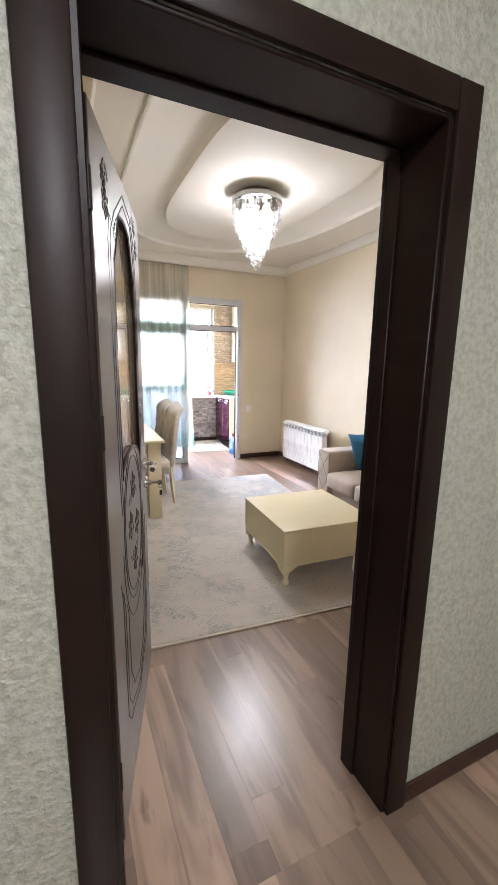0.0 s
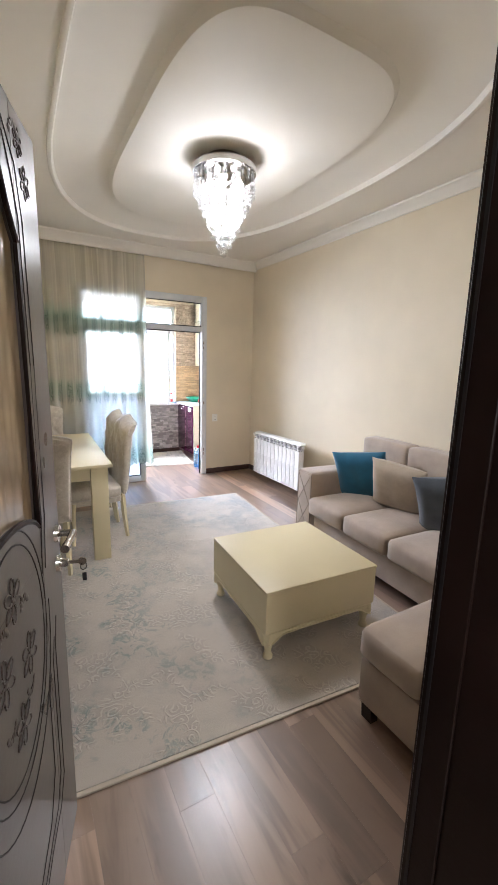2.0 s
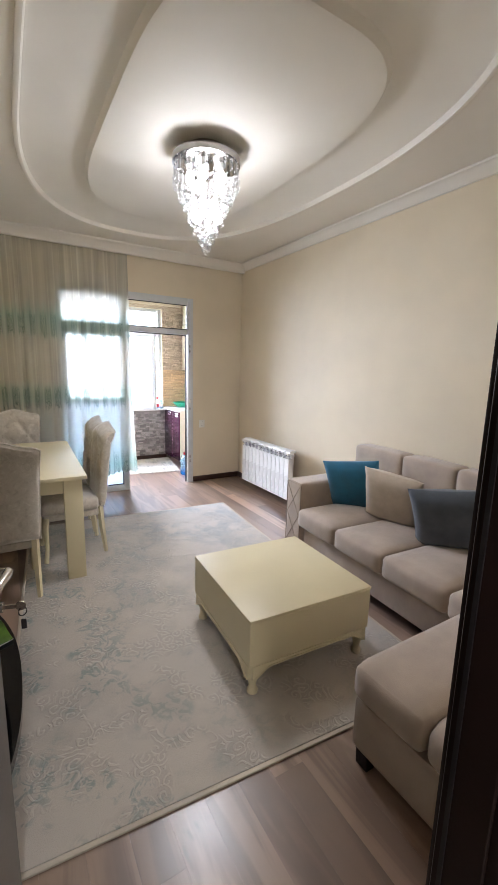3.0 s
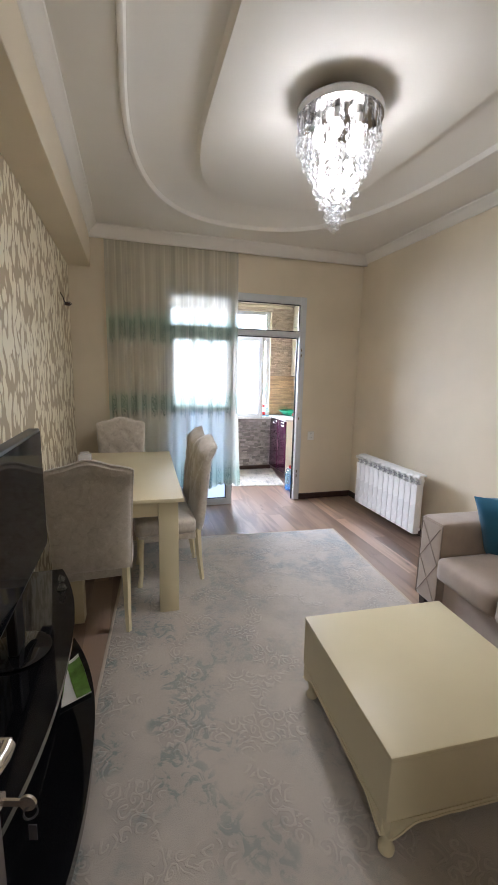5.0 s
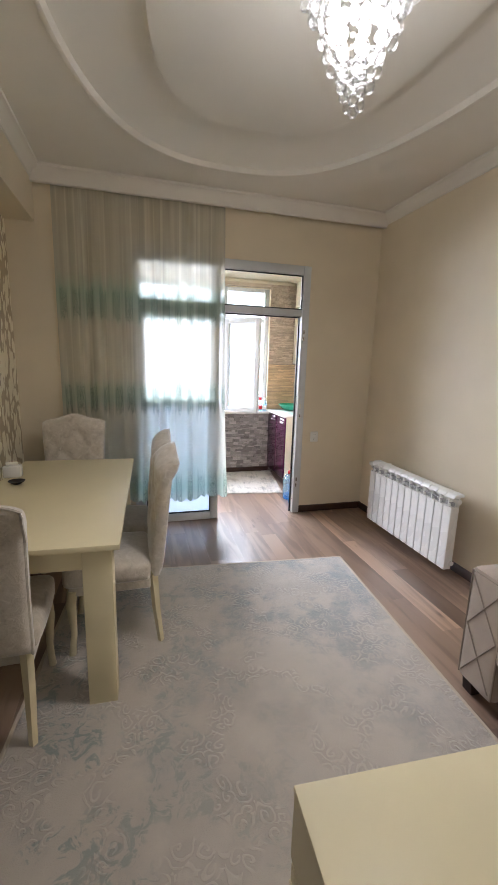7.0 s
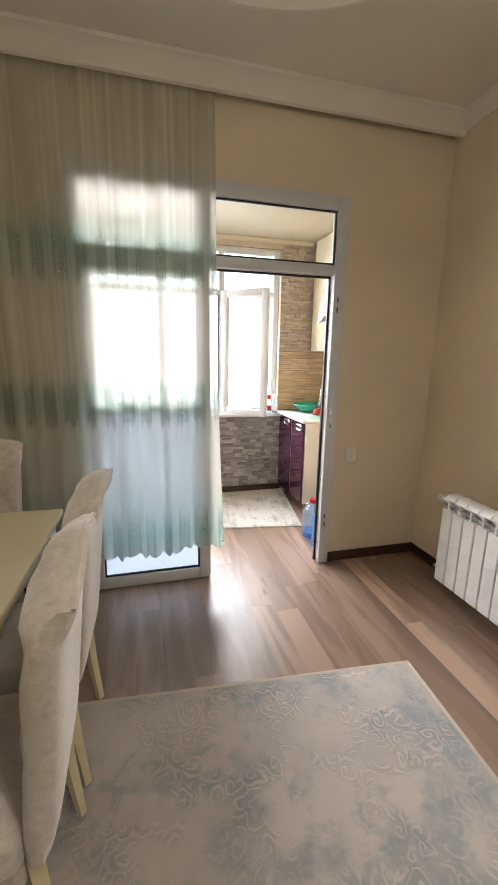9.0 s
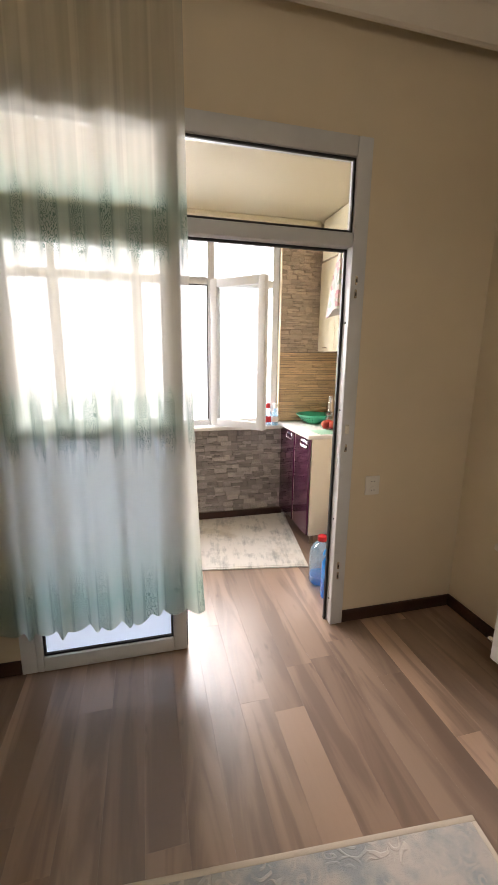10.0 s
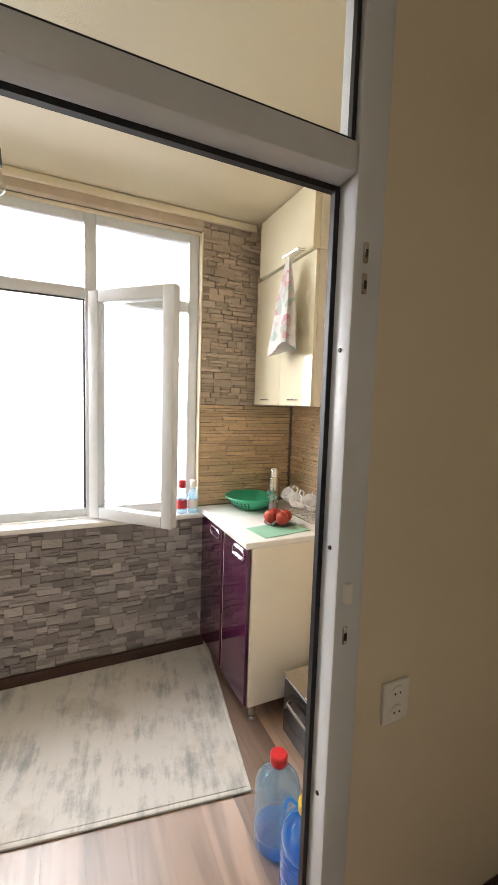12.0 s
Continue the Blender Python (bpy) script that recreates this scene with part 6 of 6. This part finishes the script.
def tall_jar():
    t = thing("thermos", "slim steel thermos on the worktop", "flask", pose(3.58, 8.47, 0.8895))
    part("body", Mesh().lathe([(0.030, 0), (0.034, 0.004), (0.034, 0.16), (0.028, 0.175)], n=20), M["nickel"], t)
    part("cap", Mesh().lathe([(0.027, 0.1755), (0.027, 0.225), (0.022, 0.232)], n=20), M["chrome"], t)
    g = thing("drinking_glass", "clear drinking glass on the worktop", "glass", pose(3.47, 8.27, 0.8895))
    part("tumbler", Mesh().lathe([(0.0, 0.002), (0.026, 0.002), (0.034, 0.11), (0.032, 0.11), (0.024, 0.008), (0.0, 0.008)], n=20, cap=False), M["tumbler"], g)
    g2 = copy_thing(g, pose(3.50, 8.36, 0.8895))
    r = thing("dish_rack", "wire dish rack on the worktop", "dish rack", pose(3.62, 8.16, 0.8895))
    for z in (0.012, 0.10):
        part("wire_ring", Mesh().tube([(-0.07, -0.16, z), (0.07, -0.16, z), (0.07, 0.16, z), (-0.07, 0.16, z), (-0.07, -0.16, z)], 0.003, 6), M["chrome"], r)
    for k in range(7):
        y = -0.15 + 0.05 * k
        part("wire", Mesh().tube([(-0.07, y, 0.10), (-0.05, y, 0.006), (0.05, y, 0.006), (0.07, y, 0.10)], 0.002, 6), M["chrome"], r)
    for k, (y, tilt) in enumerate(((0.09, -50), (0.0, -65), (-0.09, -48))):
        c = thing("cup", "white cup lying tilted in the dish rack", "cup", pose(3.60, 8.16 + y, 0.965, 0, tilt, 20 * k), "cups in the rack")
        part("body", Mesh().lathe([(0.0, 0.0), (0.026, 0.0), (0.036, 0.03), (0.040, 0.078), (0.037, 0.078), (0.033, 0.03), (0.0, 0.006)], n=24, cap=False), M["ceramic"], c)
        part("handle", Mesh().tube([(0.036, 0, 0.06), (0.06, 0, 0.058), (0.064, 0, 0.04), (0.055, 0, 0.022), (0.034, 0, 0.02)], 0.005, 6), M["ceramic"], c)


tall_jar()


def water_bottle(m, label, mat, cap_mat):
    b = thing("water_bottle", label, "bottle", m, "bottles on the balcony floor")
    prof = [(0.0, 0.004), (0.055, 0.0), (0.074, 0.006), (0.078, 0.02)]
    for k in range(6):
        z = 0.035 + 0.028 * k
        prof += [(0.078, z), (0.075, z + 0.007), (0.078, z + 0.014)]
    prof += [(0.078, 0.21), (0.072, 0.235), (0.050, 0.262), (0.027, 0.282), (0.024, 0.292), (0.024, 0.300)]
    part("body", Mesh().lathe(prof, n=32, cap=False), mat, b)
    part("water", Mesh().lathe([(0.0, 0.006), (0.070, 0.008), (0.073, 0.055), (0.0, 0.056)], n=28, cap=False), M["bottle_deep"], b, "remaining water in the bottle")
    part("cap", Mesh().lathe([(0.028, 0.292), (0.030, 0.296), (0.030, 0.322), (0.026, 0.327)], n=24), cap_mat, b, "ribbed screw cap")
    part("carry_handle", Mesh().tube([(0.03, 0, 0.288), (0.055, 0, 0.296), (0.070, 0.0, 0.285), (0.078, 0, 0.255)], 0.006, 6), mat, b)
    return b


water_bottle(pose(3.045, 7.385, 0.0005, 0, 0, 200), "clear blue five-litre water bottle with a red cap", M["bottle"], M["red"])
water_bottle(pose(3.046, 7.205, 0.0005, 0, 0, 120), "deep blue five-litre water bottle with a yellow cap", M["bottle_deep"], M["yellow"])
for bx, by, cap in ((3.02, 8.560, "red"), (3.085, 8.555, "ceramic")):
    sb = thing("sill_bottle", "small blue-tinted plastic bottle on the window sill", "bottle", pose(bx, by, 0.8595), "bottles on the sill")
    part("body", Mesh().lathe([(0.026, 0), (0.029, 0.005), (0.029, 0.11), (0.014, 0.14), (0.012, 0.15)], n=18), M["bottle"], sb)
    part("cap", Mesh().lathe([(0.020, 0.1505), (0.020, 0.19), (0.016, 0.195)], n=16), M[cap], sb)
    part("label_band", Mesh().lathe([(0.0296, 0.03), (0.0296, 0.08)], n=18, cap=False), M[cap], sb)


def low_oven():
    o = thing("small_oven", "low dark oven with a steel handle standing on the floor", "oven", pose(3.300, 7.30, 0.001, 0, 0, 0))
    part("case", Mesh().box(0.0, 0.36, 0.0, 0.48, 0.012, 0.289, 0.006, 2), M["radgrey"], o)
    d = part("door", Mesh().box(-0.012, -0.0005, 0.012, 0.468, 0.028, 0.272, 0.003), M["gloss_black"], o, "black glass door")
    part("handle", Mesh().tube([(-0.013, 0.07, 0.205), (-0.035, 0.08, 0.205), (-0.035, 0.40, 0.205), (-0.013, 0.41, 0.205)], 0.007, 8), M["chrome"], d)
    part("top_plate", Mesh().box(-0.010, 0.362, -0.002, 0.482, 0.2895, 0.298, 0.003), M["nickel"], o)
    for x in (0.03, 0.33):
        for y in (0.04, 0.44):
            part("foot", Mesh().cyl((x, y, 0.0), (x, y, 0.0118), 0.015, 0.013, 12), M["tvrim"], o)


low_oven()


def hanging_bulb():
    b = thing("hanging_bulb", "bare clear bulb hanging from its wire", "light bulb", pose(2.19, 7.985, -0.026))
    part("wire", Mesh().tube([(0.0, 0.0, KZ + 0.029), (0.004, 0.0, 2.50), (-0.028, 0.006, 2.455), (0.012, -0.006, 2.43), (-0.006, 0, 2.40), (0.0, 0.0, 2.375)], 0.0028, 6), M["groove"], b)
    part("ceiling_rose", Mesh().cyl((0, 0, KZ + 0.029), (0, 0, KZ + 0.014), 0.025, 0.020, 16), M["white"], b)
    part("socket", Mesh().cyl((0, 0, 2.375), (0, 0, 2.315), 0.016, 0.020, 16), M["gasket"], b, "black lamp socket")
    part("bulb", Mesh().lathe([(0.013, 2.3145), (0.015, 2.30), (0.026, 2.275), (0.030, 2.255), (0.026, 2.235), (0.014, 2.222), (0.0, 2.219)], n=20, cap=False), M["tumbler"], b, "clear glass bulb")


hanging_bulb()
# unseen glowing panel, added to go with the hall's fill lamp
hl = thing("hall_lamp", "added glowing fill panel on the unseen hall ceiling", "ceiling lamp", pose(0.6, 0.3, CEIL))
part("glow_face", Mesh().box(-0.15, 0.15, -0.15, 0.15, -0.03, -0.001, 0.01, 2), M["hallfill"], hl)


# ---- stone facing ----
def ledge_stones(parent, x0, x1, z0, z1, y, mats, seed, hmin=0.022, hmax=0.045, lmin=0.07, lmax=0.19, axis="x", sign=-1, depth=0.022, name="stone", stack=False):
    """Courses of split stones on a wall; axis: the wall's direction, y: its face."""
    rnd = random.Random(seed)
    shapes = []
    for k in range(7):
        m = Mesh().box(0, 1, 0, 1, 0, 1)
        for v in m.bm.verts:
            v.co += Vector((rnd.uniform(-0.04, 0.03), rnd.uniform(-0.22, 0.22), rnd.uniform(-0.12, 0.06)))
        shapes.append([m, rnd.uniform(0.7, 1)])
    datas = {mn: [] for mn in mats}
    for mn in mats:
        for m, _ in shapes:
            me = bpy.data.meshes.new(name)
            m.bm.to_mesh(me)
            me.materials.append(M[mn])
            datas[mn].append(me)
    def lay(a, b, z, h):
        d = depth * rnd.uniform(0.45, 1.0)
        ob = new(name, rnd.choice(datas[rnd.choice(mats)]))
        if axis == "x":
            ob.matrix_basis = Matrix.Translation((a + 0.001, y - d if sign < 0 else y, z + 0.001)) @ Matrix.Diagonal((b - a - 0.003, d, h - 0.003, 1))
        else:
            ob.matrix_basis = Matrix.Translation((y - d, a + 0.001, z + 0.001)) @ Matrix.Diagonal((d, b - a - 0.003, h - 0.003, 1))
        ob.parent = parent

    z = z0
    while z < z1 - 0.008:
        h = min(rnd.uniform(hmin, hmax), z1 - z)
        if z1 - z - h < 0.012:
            h = z1 - z
        x = x0 - rnd.uniform(0, lmin)
        while x < x1:
            ln = rnd.uniform(lmin, lmax)
            a, b = max(x, x0), min(x + ln, x1)
            x += ln
            if b - a < 0.015:
                continue
            pick = rnd.random()
            if stack and h > 0.03 and pick > 0.40:
                cut = rnd.uniform(0.30, 0.70) * h
                mid = a + (b - a) * rnd.uniform(0.3, 0.7) if b - a > 0.09 and pick > 0.7 else b
                lay(a, b, z, cut)
                lay(a, mid, z + cut, h - cut)
                if b - mid > 0.01:
                    lay(mid, b, z + cut, h - cut)
            else:
                lay(a, b, z, h)
        z += h


ledge_stones(wall_kitchen, 1.55, 3.36, 0.074, 0.829, KY1 - 0.0005, ("stone",), 11, lmin=0.040, lmax=0.115, hmin=0.031, hmax=0.052, depth=0.034, stack=True)
ledge_stones(wall_kitchen, 3.1265, KX1 - 0.002, 1.50, KZ, KY1 - 0.0005, ("stone_tan",), 12, 0.026, 0.046, 0.045, 0.13, depth=0.024, stack=True)
ledge_stones(wall_kitchen, 3.1265, KX1 - 0.024, 0.89, 1.497, KY1 - 0.0005, ("strip",), 13, 0.012, 0.028, 0.08, 0.24, depth=0.018, name="strip_stone")
ledge_stones(wall_kitchen_e, 7.35, KY1 - 0.022, 0.89, 1.60, KX1 - 0.0005, ("strip",), 14, 0.013, 0.028, 0.10, 0.26, axis="y", depth=0.016, name="strip_stone")
floor_boards()
